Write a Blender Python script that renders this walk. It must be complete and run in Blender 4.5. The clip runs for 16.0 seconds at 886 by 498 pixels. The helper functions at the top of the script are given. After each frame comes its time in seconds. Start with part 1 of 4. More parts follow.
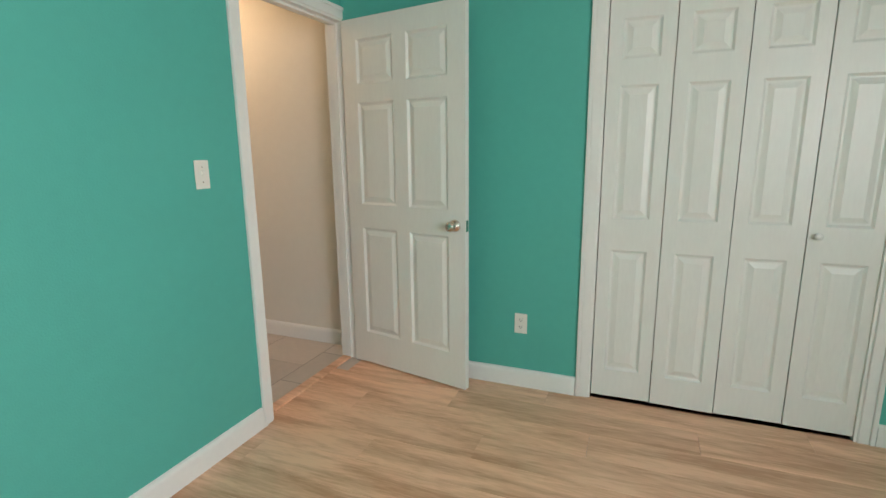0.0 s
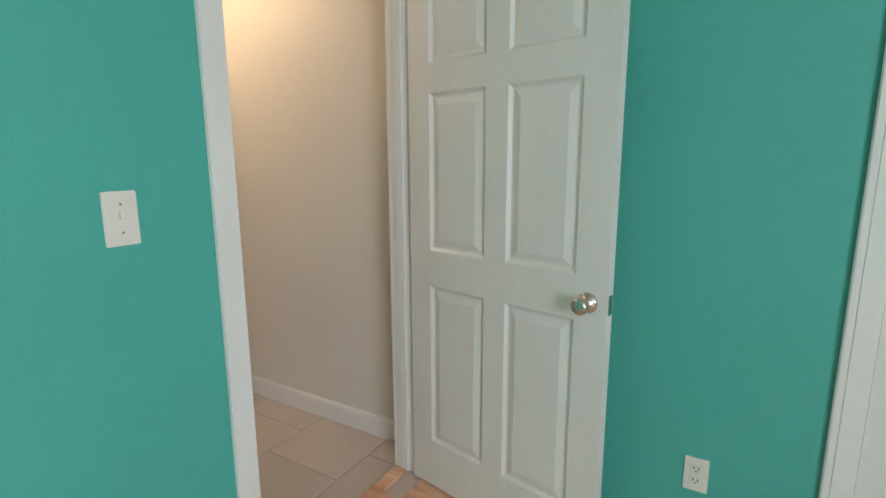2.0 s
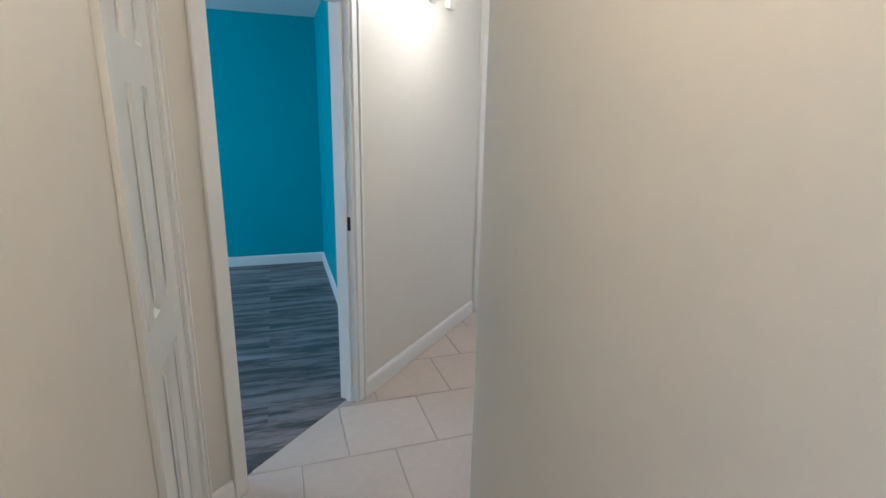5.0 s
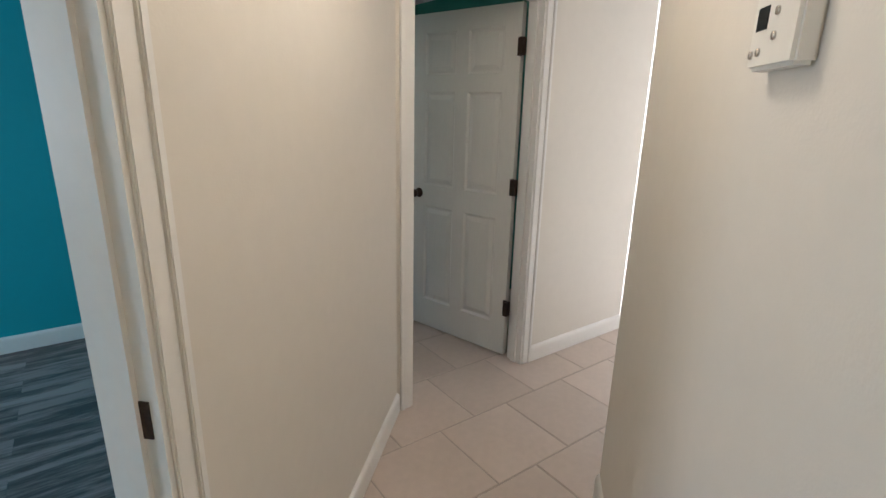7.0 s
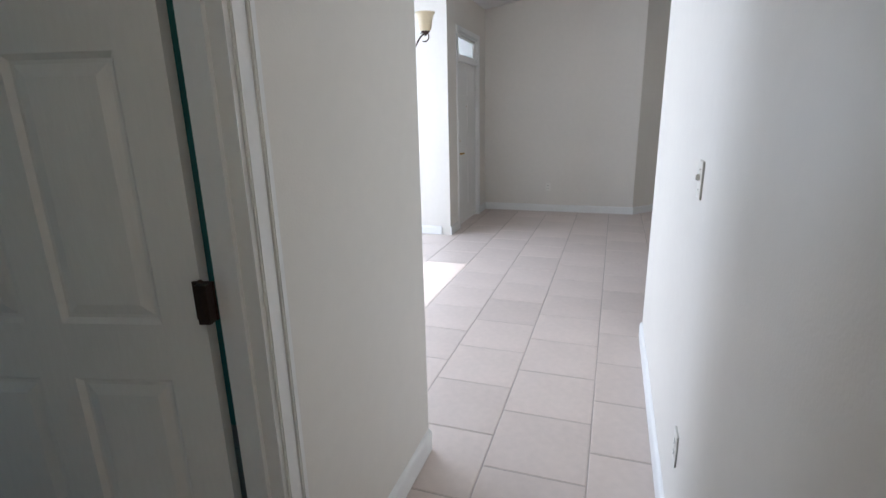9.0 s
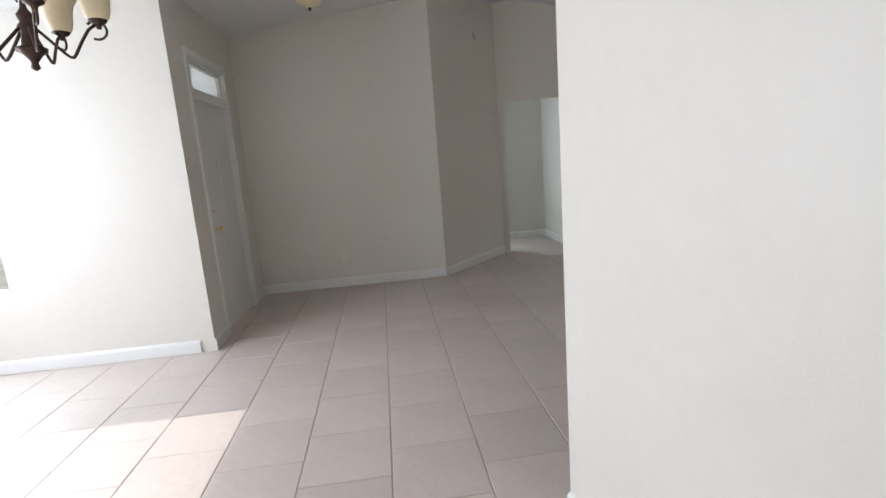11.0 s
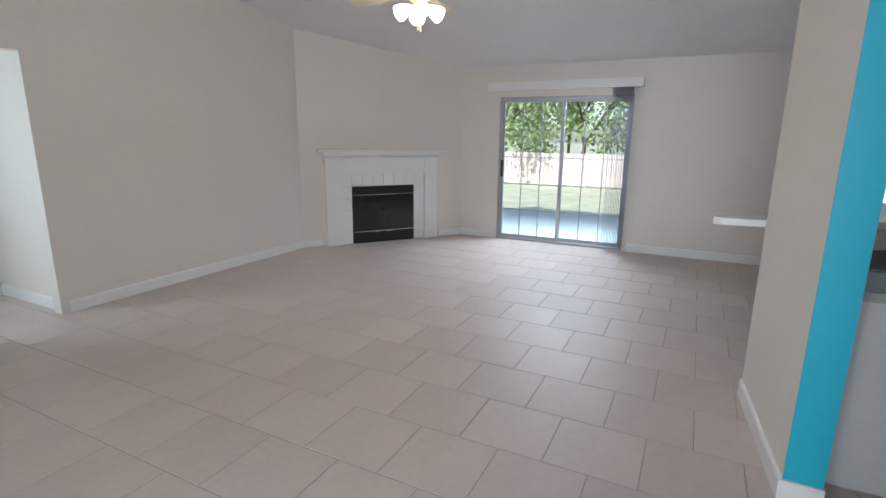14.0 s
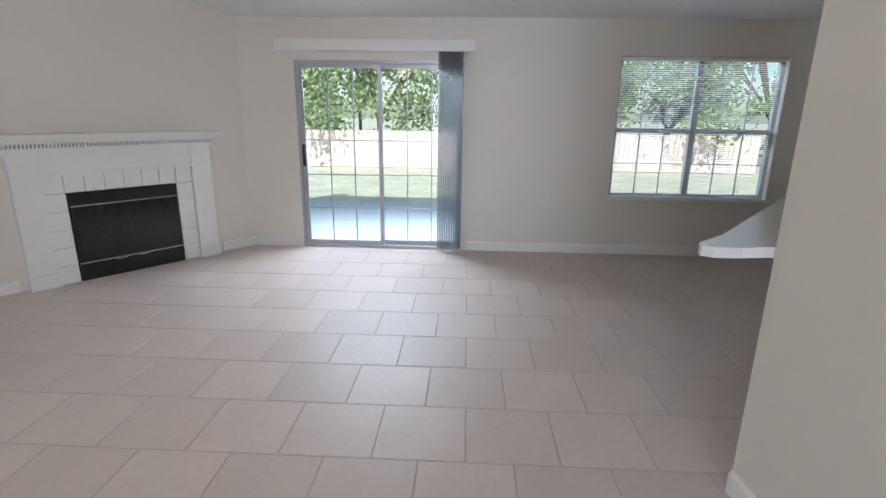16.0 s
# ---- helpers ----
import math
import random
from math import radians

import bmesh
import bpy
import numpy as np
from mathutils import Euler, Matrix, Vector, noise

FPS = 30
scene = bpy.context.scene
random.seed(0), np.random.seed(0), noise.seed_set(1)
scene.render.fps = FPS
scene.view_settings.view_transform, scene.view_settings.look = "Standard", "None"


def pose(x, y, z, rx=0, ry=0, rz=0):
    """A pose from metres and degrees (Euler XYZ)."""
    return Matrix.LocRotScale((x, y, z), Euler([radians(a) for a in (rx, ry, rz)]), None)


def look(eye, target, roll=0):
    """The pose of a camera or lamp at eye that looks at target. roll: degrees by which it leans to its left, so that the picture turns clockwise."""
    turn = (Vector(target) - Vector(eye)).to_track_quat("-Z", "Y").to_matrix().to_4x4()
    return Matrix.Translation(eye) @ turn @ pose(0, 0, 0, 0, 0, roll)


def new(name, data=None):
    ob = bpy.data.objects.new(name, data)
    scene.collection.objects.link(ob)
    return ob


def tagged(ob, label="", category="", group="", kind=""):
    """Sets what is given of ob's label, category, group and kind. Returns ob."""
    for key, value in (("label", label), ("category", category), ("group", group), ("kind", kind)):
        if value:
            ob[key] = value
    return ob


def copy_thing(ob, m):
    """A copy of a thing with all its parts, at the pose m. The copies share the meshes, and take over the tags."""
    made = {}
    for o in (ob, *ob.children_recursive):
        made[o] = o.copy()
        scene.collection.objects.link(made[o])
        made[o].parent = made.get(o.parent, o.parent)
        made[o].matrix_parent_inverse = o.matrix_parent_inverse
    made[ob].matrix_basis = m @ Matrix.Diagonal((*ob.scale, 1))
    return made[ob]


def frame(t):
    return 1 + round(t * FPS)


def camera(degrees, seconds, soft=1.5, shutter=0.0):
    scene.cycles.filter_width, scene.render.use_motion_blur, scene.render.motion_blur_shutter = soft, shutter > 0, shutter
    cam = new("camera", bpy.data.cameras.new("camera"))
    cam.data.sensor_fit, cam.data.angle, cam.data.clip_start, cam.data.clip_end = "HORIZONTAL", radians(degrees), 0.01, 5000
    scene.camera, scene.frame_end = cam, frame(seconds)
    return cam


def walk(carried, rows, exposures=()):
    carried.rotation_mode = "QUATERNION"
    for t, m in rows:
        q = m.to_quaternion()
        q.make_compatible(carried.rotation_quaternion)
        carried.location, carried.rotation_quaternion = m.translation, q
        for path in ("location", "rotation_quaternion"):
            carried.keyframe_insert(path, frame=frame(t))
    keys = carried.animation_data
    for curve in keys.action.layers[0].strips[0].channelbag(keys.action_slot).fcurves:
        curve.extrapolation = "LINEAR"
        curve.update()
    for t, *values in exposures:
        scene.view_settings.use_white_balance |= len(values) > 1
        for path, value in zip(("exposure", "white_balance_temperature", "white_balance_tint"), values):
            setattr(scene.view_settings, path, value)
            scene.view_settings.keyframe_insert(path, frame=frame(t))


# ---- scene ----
cam = camera(83.0, 16.0, 1.5)
PATH = [
    (0, (1.669, -2.634, 1.339), (0.933, -0.818, 0.94), -0.6),
    (0.5, (1.505, -2.426, 1.38), (0.774, -0.595, 1.044), -1.2),
    (1, (1.37, -2.209, 1.354), (0.538, -0.431, 0.971), -0.5),
    (1.5, (1.249, -1.917, 1.377), (0.262, -0.203, 1.081), 1.4),
    (2, (1.117, -1.658, 1.366), (0.112, 0.033, 1.002), -0.2),
    (2.5, (0.951, -1.283, 1.400), (-0.191, 0.323, 1.066), -2.7),
    (3, (0.737, -0.955, 1.410), (-0.714, 0.385, 1.105), 0.3),
    (3.5, (0.401, -0.520, 1.510), (-1.346, 0.314, 1.000), 1.1),
    (3.7, (0.248, -0.500, 1.480), (-1.555, 0.260, 1.035), 2.4),
    (5.8, (-1.451, -0.458, 1.541), (-3.29, 0.127, 1.016), 0.6),
    (6, (-1.608, -0.454, 1.531), (-3.433, 0.176, 1.008), 1.2),
    (6.5, (-2.067, -0.34, 1.565), (-3.805, 0.513, 1.062), 1.4),
    (7, (-2.456, -0.171, 1.513), (-4.009, 0.962, 0.962), 1.3),
    (7.5, (-2.826, 0.012, 1.5), (-4.114, 1.423, 0.907), 2.5),
    (8, (-3.183, 0.276, 1.457), (-4.304, 1.85, 0.942), 2.8),
    (8.5, (-3.434, 0.628, 1.433), (-4.354, 2.327, 0.915), 0.8),
    (9, (-3.69, 1.013, 1.463), (-4.314, 2.837, 0.933), -1.3),
    (9.5, (-3.854, 1.364, 1.445), (-4.247, 3.282, 1.036), 1.3),
    (10, (-3.941, 1.78, 1.446), (-3.987, 3.739, 1.045), 0.3),
    (10.2, (-3.966, 1.961, 1.414), (-3.919, 3.934, 1.092), -1.2),
    (12.3, (-4.133, 3.6, 1.461), (-3.668, 5.492, 1.011), -2.1),
    (12.5, (-4.078, 3.761, 1.448), (-3.484, 5.628, 1.046), -1.0),
    (13, (-3.973, 4.119, 1.504), (-2.924, 5.737, 0.975), 3.4),
    (13.5, (-3.885, 4.503, 1.546), (-2.41, 5.763, 1.058), -0.1),
    (14, (-3.647, 4.854, 1.505), (-1.902, 5.725, 1.06), 0.6),
    (14.5, (-3.325, 5.091, 1.503), (-1.448, 5.538, 0.977), 2.8),
    (15, (-2.992, 5.337, 1.517), (-1.061, 5.451, 1.009), -0.3),
    (15.5, (-2.655, 5.504, 1.487), (-0.714, 5.532, 1.008), 0.5),
    (16, (-2.195, 5.61, 1.519), (-0.267, 5.692, 0.991), 0.8),
]
# stops and white balance along the walk: dim bedroom, bright hall, daylight rooms
EXPOSURES = [(0.0, 0.65, 7200, 20), (2.0, 0.62, 6600, 18), (2.6, 0.58, 6200, 18), (3.2, 0.6, 5900, 20), (3.7, 0.62, 5500, 13), (5.8, 0.92, 5200, 12), (6.6, 0.85, 5900, 15),
             (7.1, 0.6, 6100, 15), (7.6, 0.35, 5500, 12), (8.8, -0.05, 5500, 12), (10.2, -0.45, 5800, 12), (12.4, -0.5, 6100, 12), (13.2, 0.05, 5900, 12), (14.2, 0.14, 5850, 13), (16.0, 0.2, 5850, 14)]
walk(cam, [(t, look(eye, target, roll)) for t, eye, target, roll in PATH], EXPOSURES)

# ---- world and light ----
world = bpy.data.worlds.new("World")
scene.world = world
world.use_nodes = True
wn = world.node_tree
sky = wn.nodes.new("ShaderNodeTexSky")
sky.sky_type, sky.sun_disc = "NISHITA", False
sky.sun_elevation, sky.sun_rotation = radians(35), radians(-90)
wn.links.new(sky.outputs[0], wn.nodes["Background"].inputs[0])
wn.nodes["Background"].inputs[1].default_value = 0.15


def sun_lamp():
    lamp = bpy.data.lights.new("sun", "SUN")
    lamp.energy, lamp.angle, lamp.color = 5.0, radians(0.6), (1, 0.95, 0.87)
    ob = new("sun", lamp)
    ob.matrix_world = look((-20, 4.6, 14), (-20 + 10, 4.6, 14 - 7.0))


def window_light(place, target, w, h, watts, color=(0.86, 0.93, 1.0)):
    lamp = bpy.data.lights.new("window_light", "AREA")
    lamp.shape, lamp.size, lamp.size_y, lamp.energy, lamp.color = "RECTANGLE", w, h, watts, color
    ob = new("window_light", lamp)
    ob.matrix_world = look(place, target)


def bulb(place, watts, color, radius=0.05):
    lamp = bpy.data.lights.new("bulb_light", "POINT")
    lamp.energy, lamp.color, lamp.shadow_soft_size = watts, color, radius
    new("bulb_light", lamp).location = place


sun_lamp()
window_light((3.58, -3.1, 1.5), (0, -2.4, 0.9), 1.6, 1.2, 50)             # teal bedroom
window_light((-4.6, -3.96, 1.5), (-4.6, 0, 1.2), 1.6, 1.2, 32, (0.8, 0.92, 1.0))   # blue bedroom
window_light((-8.0, 4.66, 1.5), (0, 4.4, 0.9), 1.8, 1.5, 115)             # dining
window_light((-7.4, 6.68, 1.4), (-3.9, 2.6, 1.2), 0.9, 1.4, 70)          # dining, unseen front window added to brighten the hall
window_light((4.5, 6.55, 2.75), (0, 6.4, 0.2), 2.2, 1.2, 220)             # sky over the patio
window_light((4.4, 3.2, 2.75), (0.5, 3.4, 0.3), 1.8, 1.0, 60)            # sky over the breakfast window
window_light((-3.1, 10.62, 1.4), (-1.6, 9.7, 1.0), 0.8, 1.3, 26, (0.8, 0.95, 1.0))  # back passage

# ---- materials ----
def material(name, base, rough=0.5, metal=0.0, vary=0.06, scale=3.0, bump=0.0, bump_scale=60.0, spec=0.5, random_tint=0.0, stretch=(1, 1, 1)):
    m = bpy.data.materials.new(name)
    m.use_nodes = True
    nt = m.node_tree
    p = nt.nodes["Principled BSDF"]
    p.inputs["Roughness"].default_value, p.inputs["Metallic"].default_value = rough, metal
    p.inputs["Specular IOR Level"].default_value = spec
    co = nt.nodes.new("ShaderNodeTexCoord")
    mp = nt.nodes.new("ShaderNodeMapping")
    mp.inputs["Scale"].default_value = stretch
    nt.links.new(co.outputs["Object"], mp.inputs[0])
    n1, n2 = nt.nodes.new("ShaderNodeTexNoise"), nt.nodes.new("ShaderNodeTexNoise")
    n1.inputs["Scale"].default_value, n2.inputs["Scale"].default_value = scale, scale * 11
    for n in (n1, n2):
        n.inputs["Detail"].default_value = 4
        nt.links.new(mp.outputs[0], n.inputs["Vector"])
    add = nt.nodes.new("ShaderNodeMath")
    add.operation = "ADD"
    nt.links.new(n1.outputs[0], add.inputs[0])
    nt.links.new(n2.outputs[0], add.inputs[1])
    mr = nt.nodes.new("ShaderNodeMapRange")
    mr.inputs["From Min"].default_value, mr.inputs["From Max"].default_value = 0.6, 1.4
    mr.inputs["To Min"].default_value, mr.inputs["To Max"].default_value = 1 - vary, 1 + vary
    nt.links.new(add.outputs[0], mr.inputs[0])
    last = mr.outputs[0]
    if random_tint:
        oi = nt.nodes.new("ShaderNodeObjectInfo")
        r2 = nt.nodes.new("ShaderNodeMapRange")
        r2.inputs["To Min"].default_value, r2.inputs["To Max"].default_value = 1 - random_tint, 1 + random_tint
        nt.links.new(oi.outputs["Random"], r2.inputs[0])
        mu = nt.nodes.new("ShaderNodeMath")
        mu.operation = "MULTIPLY"
        nt.links.new(last, mu.inputs[0])
        nt.links.new(r2.outputs[0], mu.inputs[1])
        last = mu.outputs[0]
    mix = nt.nodes.new("ShaderNodeVectorMath")
    mix.operation = "SCALE"
    mix.inputs[0].default_value = base
    nt.links.new(last, mix.inputs["Scale"])
    nt.links.new(mix.outputs[0], p.inputs["Base Color"])
    if bump:
        nb, bm_ = nt.nodes.new("ShaderNodeTexNoise"), nt.nodes.new("ShaderNodeBump")
        nb.inputs["Scale"].default_value, nb.inputs["Detail"].default_value = bump_scale, 3
        bm_.inputs["Strength"].default_value, bm_.inputs["Distance"].default_value = bump, 0.004
        nt.links.new(mp.outputs[0], nb.inputs["Vector"])
        nt.links.new(nb.outputs[0], bm_.inputs["Height"])
        nt.links.new(bm_.outputs[0], p.inputs["Normal"])
    return m


def wood_material(name, dark, light, rough, along_x, ring=9.0, tint=0.12, low=0.33, high=0.62):
    """Laminate with long streaks of grain; each board shifted and tinted by itself."""
    m = bpy.data.materials.new(name)
    m.use_nodes = True
    nt = m.node_tree
    p = nt.nodes["Principled BSDF"]
    p.inputs["Roughness"].default_value = rough
    co, oi = nt.nodes.new("ShaderNodeTexCoord"), nt.nodes.new("ShaderNodeObjectInfo")
    shift = nt.nodes.new("ShaderNodeVectorMath")
    shift.operation = "MULTIPLY_ADD"
    shift.inputs[1].default_value = (1, 1, 1)
    nt.links.new(co.outputs["Object"], shift.inputs[0])
    sc = nt.nodes.new("ShaderNodeVectorMath")
    sc.operation = "SCALE"
    sc.inputs[0].default_value = (37, 53, 11)
    nt.links.new(oi.outputs["Random"], sc.inputs["Scale"])
    nt.links.new(sc.outputs[0], shift.inputs[2])
    mp = nt.nodes.new("ShaderNodeMapping")
    mp.inputs["Scale"].default_value = (0.9, ring, 1) if along_x else (ring, 0.9, 1)
    nt.links.new(shift.outputs[0], mp.inputs[0])
    n1, n2 = nt.nodes.new("ShaderNodeTexNoise"), nt.nodes.new("ShaderNodeTexNoise")
    n1.inputs["Scale"].default_value, n1.inputs["Detail"].default_value, n1.inputs["Distortion"].default_value = 1.6, 4, 0.6
    n2.inputs["Scale"].default_value, n2.inputs["Detail"].default_value = 14, 6
    for n in (n1, n2):
        nt.links.new(mp.outputs[0], n.inputs["Vector"])
    mixf = nt.nodes.new("ShaderNodeMix")
    mixf.inputs[0].default_value = 0.3
    nt.links.new(n1.outputs[0], mixf.inputs[2])
    nt.links.new(n2.outputs[0], mixf.inputs[3])
    ramp = nt.nodes.new("ShaderNodeValToRGB")
    ramp.color_ramp.elements[0].position, ramp.color_ramp.elements[0].color = low, (*dark, 1)
    ramp.color_ramp.elements[1].position, ramp.color_ramp.elements[1].color = high, (*light, 1)
    nt.links.new(mixf.outputs[0], ramp.inputs[0])
    mr = nt.nodes.new("ShaderNodeMapRange")
    mr.inputs["To Min"].default_value, mr.inputs["To Max"].default_value = 1 - tint, 1 + tint
    nt.links.new(oi.outputs["Random"], mr.inputs[0])
    out = nt.nodes.new("ShaderNodeVectorMath")
    out.operation = "SCALE"
    nt.links.new(ramp.outputs[0], out.inputs[0])
    nt.links.new(mr.outputs[0], out.inputs["Scale"])
    nt.links.new(out.outputs[0], p.inputs["Base Color"])
    return m


def glass_material(name, tint=(0.95, 1, 0.98)):
    m = bpy.data.materials.new(name)
    m.use_nodes = True
    nt = m.node_tree
    nt.nodes.remove(nt.nodes["Principled BSDF"])
    tr, gl, mx, fr = (nt.nodes.new("ShaderNode" + k) for k in ("BsdfTransparent", "BsdfGlossy", "MixShader", "Fresnel"))
    tr.inputs[0].default_value, gl.inputs["Roughness"].default_value = (*tint, 1), 0.02
    fr.inputs[0].default_value = 1.35
    nt.links.new(fr.outputs[0], mx.inputs[0])
    nt.links.new(tr.outputs[0], mx.inputs[1])
    nt.links.new(gl.outputs[0], mx.inputs[2])
    nt.links.new(mx.outputs[0], nt.nodes["Material Output"].inputs[0])
    return m


def frosted_material(name):
    """Obscure glass that scatters the daylight behind it."""
    m = bpy.data.materials.new(name)
    m.use_nodes = True
    nt = m.node_tree
    tl = nt.nodes.new("ShaderNodeBsdfTranslucent")
    tl.inputs[0].default_value = (0.92, 0.94, 0.96, 1)
    mx = nt.nodes.new("ShaderNodeMixShader")
    mx.inputs[0].default_value = 0.12
    nt.links.new(tl.outputs[0], mx.inputs[1])
    nt.links.new(nt.nodes["Principled BSDF"].outputs[0], mx.inputs[2])
    nt.links.new(mx.outputs[0], nt.nodes["Material Output"].inputs[0])
    return m


def glow_material(name, color, strength):
    m = material(name, color, 0.4)
    p = m.node_tree.nodes["Principled BSDF"]
    p.inputs["Emission Color"].default_value, p.inputs["Emission Strength"].default_value = (*color, 1), strength
    return m


TEAL = material("teal_paint", (0.065, 0.43, 0.365), 0.5, vary=0.04, scale=2, bump=0.25, bump_scale=140)
BLUE = material("blue_paint", (0.006, 0.36, 0.43), 0.5, vary=0.04, scale=2, bump=0.2, bump_scale=140)
AQUA = material("aqua_paint", (0.03, 0.45, 0.58), 0.4, vary=0.04, scale=2, bump=0.2, bump_scale=120)
GREEN = material("green_teal_paint", (0.03, 0.22, 0.18), 0.5, vary=0.04, scale=2, bump=0.2, bump_scale=140)
CREAM = material("cream_wall_paint", (0.74, 0.70, 0.63), 0.45, vary=0.025, scale=1.5, bump=0.12, bump_scale=130)
CEIL = material("ceiling_paint", (0.78, 0.77, 0.76), 0.8, vary=0.03, scale=3, bump=0.5, bump_scale=90)
WHITE = material("white_trim_paint", (0.82, 0.81, 0.78), 0.32, vary=0.025, scale=4, bump=0.08, bump_scale=50)
DOORW = material("white_door_paint", (0.78, 0.77, 0.73), 0.35, vary=0.03, scale=3, bump=0.12, bump_scale=45, stretch=(3, 3, 0.6))
PLATE = material("ivory_plastic", (0.8, 0.77, 0.7), 0.3, vary=0.02)
DARK = material("dark_slot", (0.02, 0.02, 0.02), 0.5, vary=0.2)
TILE = material("beige_ceramic_tile", (0.62, 0.53, 0.47), 0.42, vary=0.07, scale=2.2, bump=0.15, bump_scale=25, random_tint=0.05)
GROUT = material("grey_grout", (0.46, 0.40, 0.355), 0.9, vary=0.15, scale=8, bump=0.3)
OAK = wood_material("oak_laminate", (0.60, 0.31, 0.18), (0.92, 0.57, 0.38), 0.38, True, ring=7.0, tint=0.07, low=0.37, high=0.60)
GREYWOOD = wood_material("grey_brown_laminate", (0.085, 0.07, 0.072), (0.34, 0.28, 0.275), 0.4, False, ring=8.0, tint=0.15, low=0.42, high=0.58)
NICKEL = material("satin_nickel", (0.62, 0.58, 0.52), 0.25, 1.0, vary=0.05)
BRASS = material("polished_brass", (0.75, 0.53, 0.2), 0.22, 1.0, vary=0.05)
BRONZE = material("antique_bronze", (0.075, 0.05, 0.04), 0.4, 0.8, vary=0.3, scale=12, bump=0.3)
AMBER = material("amber_frosted_glass", (0.82, 0.7, 0.48), 0.35, vary=0.06, scale=8)
BLACK = material("black_metal", (0.012, 0.012, 0.012), 0.35, vary=0.2)
BLACKGLASS = material("smoked_glass", (0.015, 0.016, 0.016), 0.08, vary=0.3, scale=2)
ALU = material("grey_aluminium", (0.42, 0.43, 0.45), 0.4, 0.6, vary=0.05)
STONE = material("grey_laminate_worktop", (0.36, 0.35, 0.32), 0.3, vary=0.15, scale=12)
CABGREY = material("white_cabinet_board", (0.55, 0.54, 0.52), 0.5, vary=0.05)
BARTOP = material("white_bar_top", (0.75, 0.75, 0.72), 0.15, vary=0.04)
VINYL = material("blind_vinyl", (0.8, 0.8, 0.8), 0.4, vary=0.03)
SHEER = material("grey_blind_slats", (0.3, 0.32, 0.36), 0.5, vary=0.06)
FROSTED = frosted_material("frosted_transom_glass")
GLASS = glass_material("window_glass")
BULB = glow_material("lit_frosted_bulb", (1.0, 0.86, 0.62), 9.0)
GRASS = material("dry_lawn", (0.62, 0.6, 0.44), 0.95, vary=0.3, scale=2, bump=0.5, bump_scale=40)
PATIO = material("patio_concrete", (0.6, 0.63, 0.62), 0.9, vary=0.1, scale=2, bump=0.3)
FENCE = material("weathered_fence_wood", (0.68, 0.56, 0.52), 0.85, vary=0.2, scale=5, random_tint=0.15)
BARK = material("bark", (0.12, 0.085, 0.06), 0.9, vary=0.3, scale=8, bump=0.8, bump_scale=20)
LEAF = material("green_leaves", (0.25, 0.32, 0.14), 0.5, vary=0.5, scale=1.3, random_tint=0.15)
ESPRESSO = material("dark_brown_vanity_wood", (0.035, 0.02, 0.014), 0.35, vary=0.25, scale=6, stretch=(4, 4, 0.5))
PORCELAIN = material("white_porcelain", (0.82, 0.82, 0.8), 0.1, vary=0.02)
SIDING = material("house_siding", (0.6, 0.56, 0.5), 0.8, vary=0.06)
ROOF = material("roof_shingle", (0.12, 0.11, 0.1), 0.9, vary=0.2, scale=6)

# ---- mesh helpers ----
def obj(name, bm, mats, parent=None, label="", m=None):
    me = bpy.data.meshes.new(name)
    bmesh.ops.recalc_face_normals(bm, faces=bm.faces)
    bm.to_mesh(me)
    bm.free()
    for k in (mats if isinstance(mats, (list, tuple)) else [mats]):
        me.materials.append(k)
    ob = new(name, me)
    if parent:
        ob.parent = parent
    if m is not None:
        ob.matrix_basis = m
    if label:
        tagged(ob, label)
    return ob


def part(name, bm, mat, parent, label="", m=None):
    return obj(name, bm, mat, parent, label, m)


def box(bm, x0, x1, y0, y1, z0, z1, bevel=0.0):
    r = bmesh.ops.create_cube(bm, size=1)["verts"]
    for v in r:
        v.co = Vector(((x0 + x1) / 2 + v.co.x * (x1 - x0), (y0 + y1) / 2 + v.co.y * (y1 - y0), (z0 + z1) / 2 + v.co.z * (z1 - z0)))
    if bevel:
        es = list({e for v in r for e in v.link_edges})
        bmesh.ops.bevel(bm, geom=es, offset=bevel, segments=2, affect="EDGES")


def boxes(*bs, bevel=0.0):
    bm = bmesh.new()
    for b in bs:
        box(bm, *b, bevel)
    return bm


def lathe(profile, n=24, m=None):
    """A turned solid about z from pairs of radius and height."""
    bm = bmesh.new()
    rings = []
    for r, z in profile:
        rings.append([bm.verts.new((r * math.cos(2 * math.pi * i / n), r * math.sin(2 * math.pi * i / n), z)) for i in range(n)])
    for a, b in zip(rings, rings[1:]):
        for i in range(n):
            bm.faces.new((a[i], a[(i + 1) % n], b[(i + 1) % n], b[i]))
    for r in (rings[0], rings[-1]):
        bm.faces.new(r)
    for f in bm.faces:
        f.smooth = True
    if m is not None:
        bm.transform(m)
    return bm


def tube(points, radius, n=8):
    bm = bmesh.new()
    pts = [Vector(p) for p in points]
    rings = []
    for i, p in enumerate(pts):
        t = (pts[min(i + 1, len(pts) - 1)] - pts[max(i - 1, 0)]).normalized()
        a = t.orthogonal().normalized() if not rings else (axis - t * axis.dot(t)).normalized()
        axis = a
        b = t.cross(a)
        rings.append([bm.verts.new(p + radius * (a * math.cos(2 * math.pi * k / n) + b * math.sin(2 * math.pi * k / n))) for k in range(n)])
    for a, b in zip(rings, rings[1:]):
        for k in range(n):
            bm.faces.new((a[k], a[(k + 1) % n], b[(k + 1) % n], b[k]))
    bm.faces.new(rings[0])
    bm.faces.new(rings[-1])
    for f in bm.faces:
        f.smooth = True
    return bm


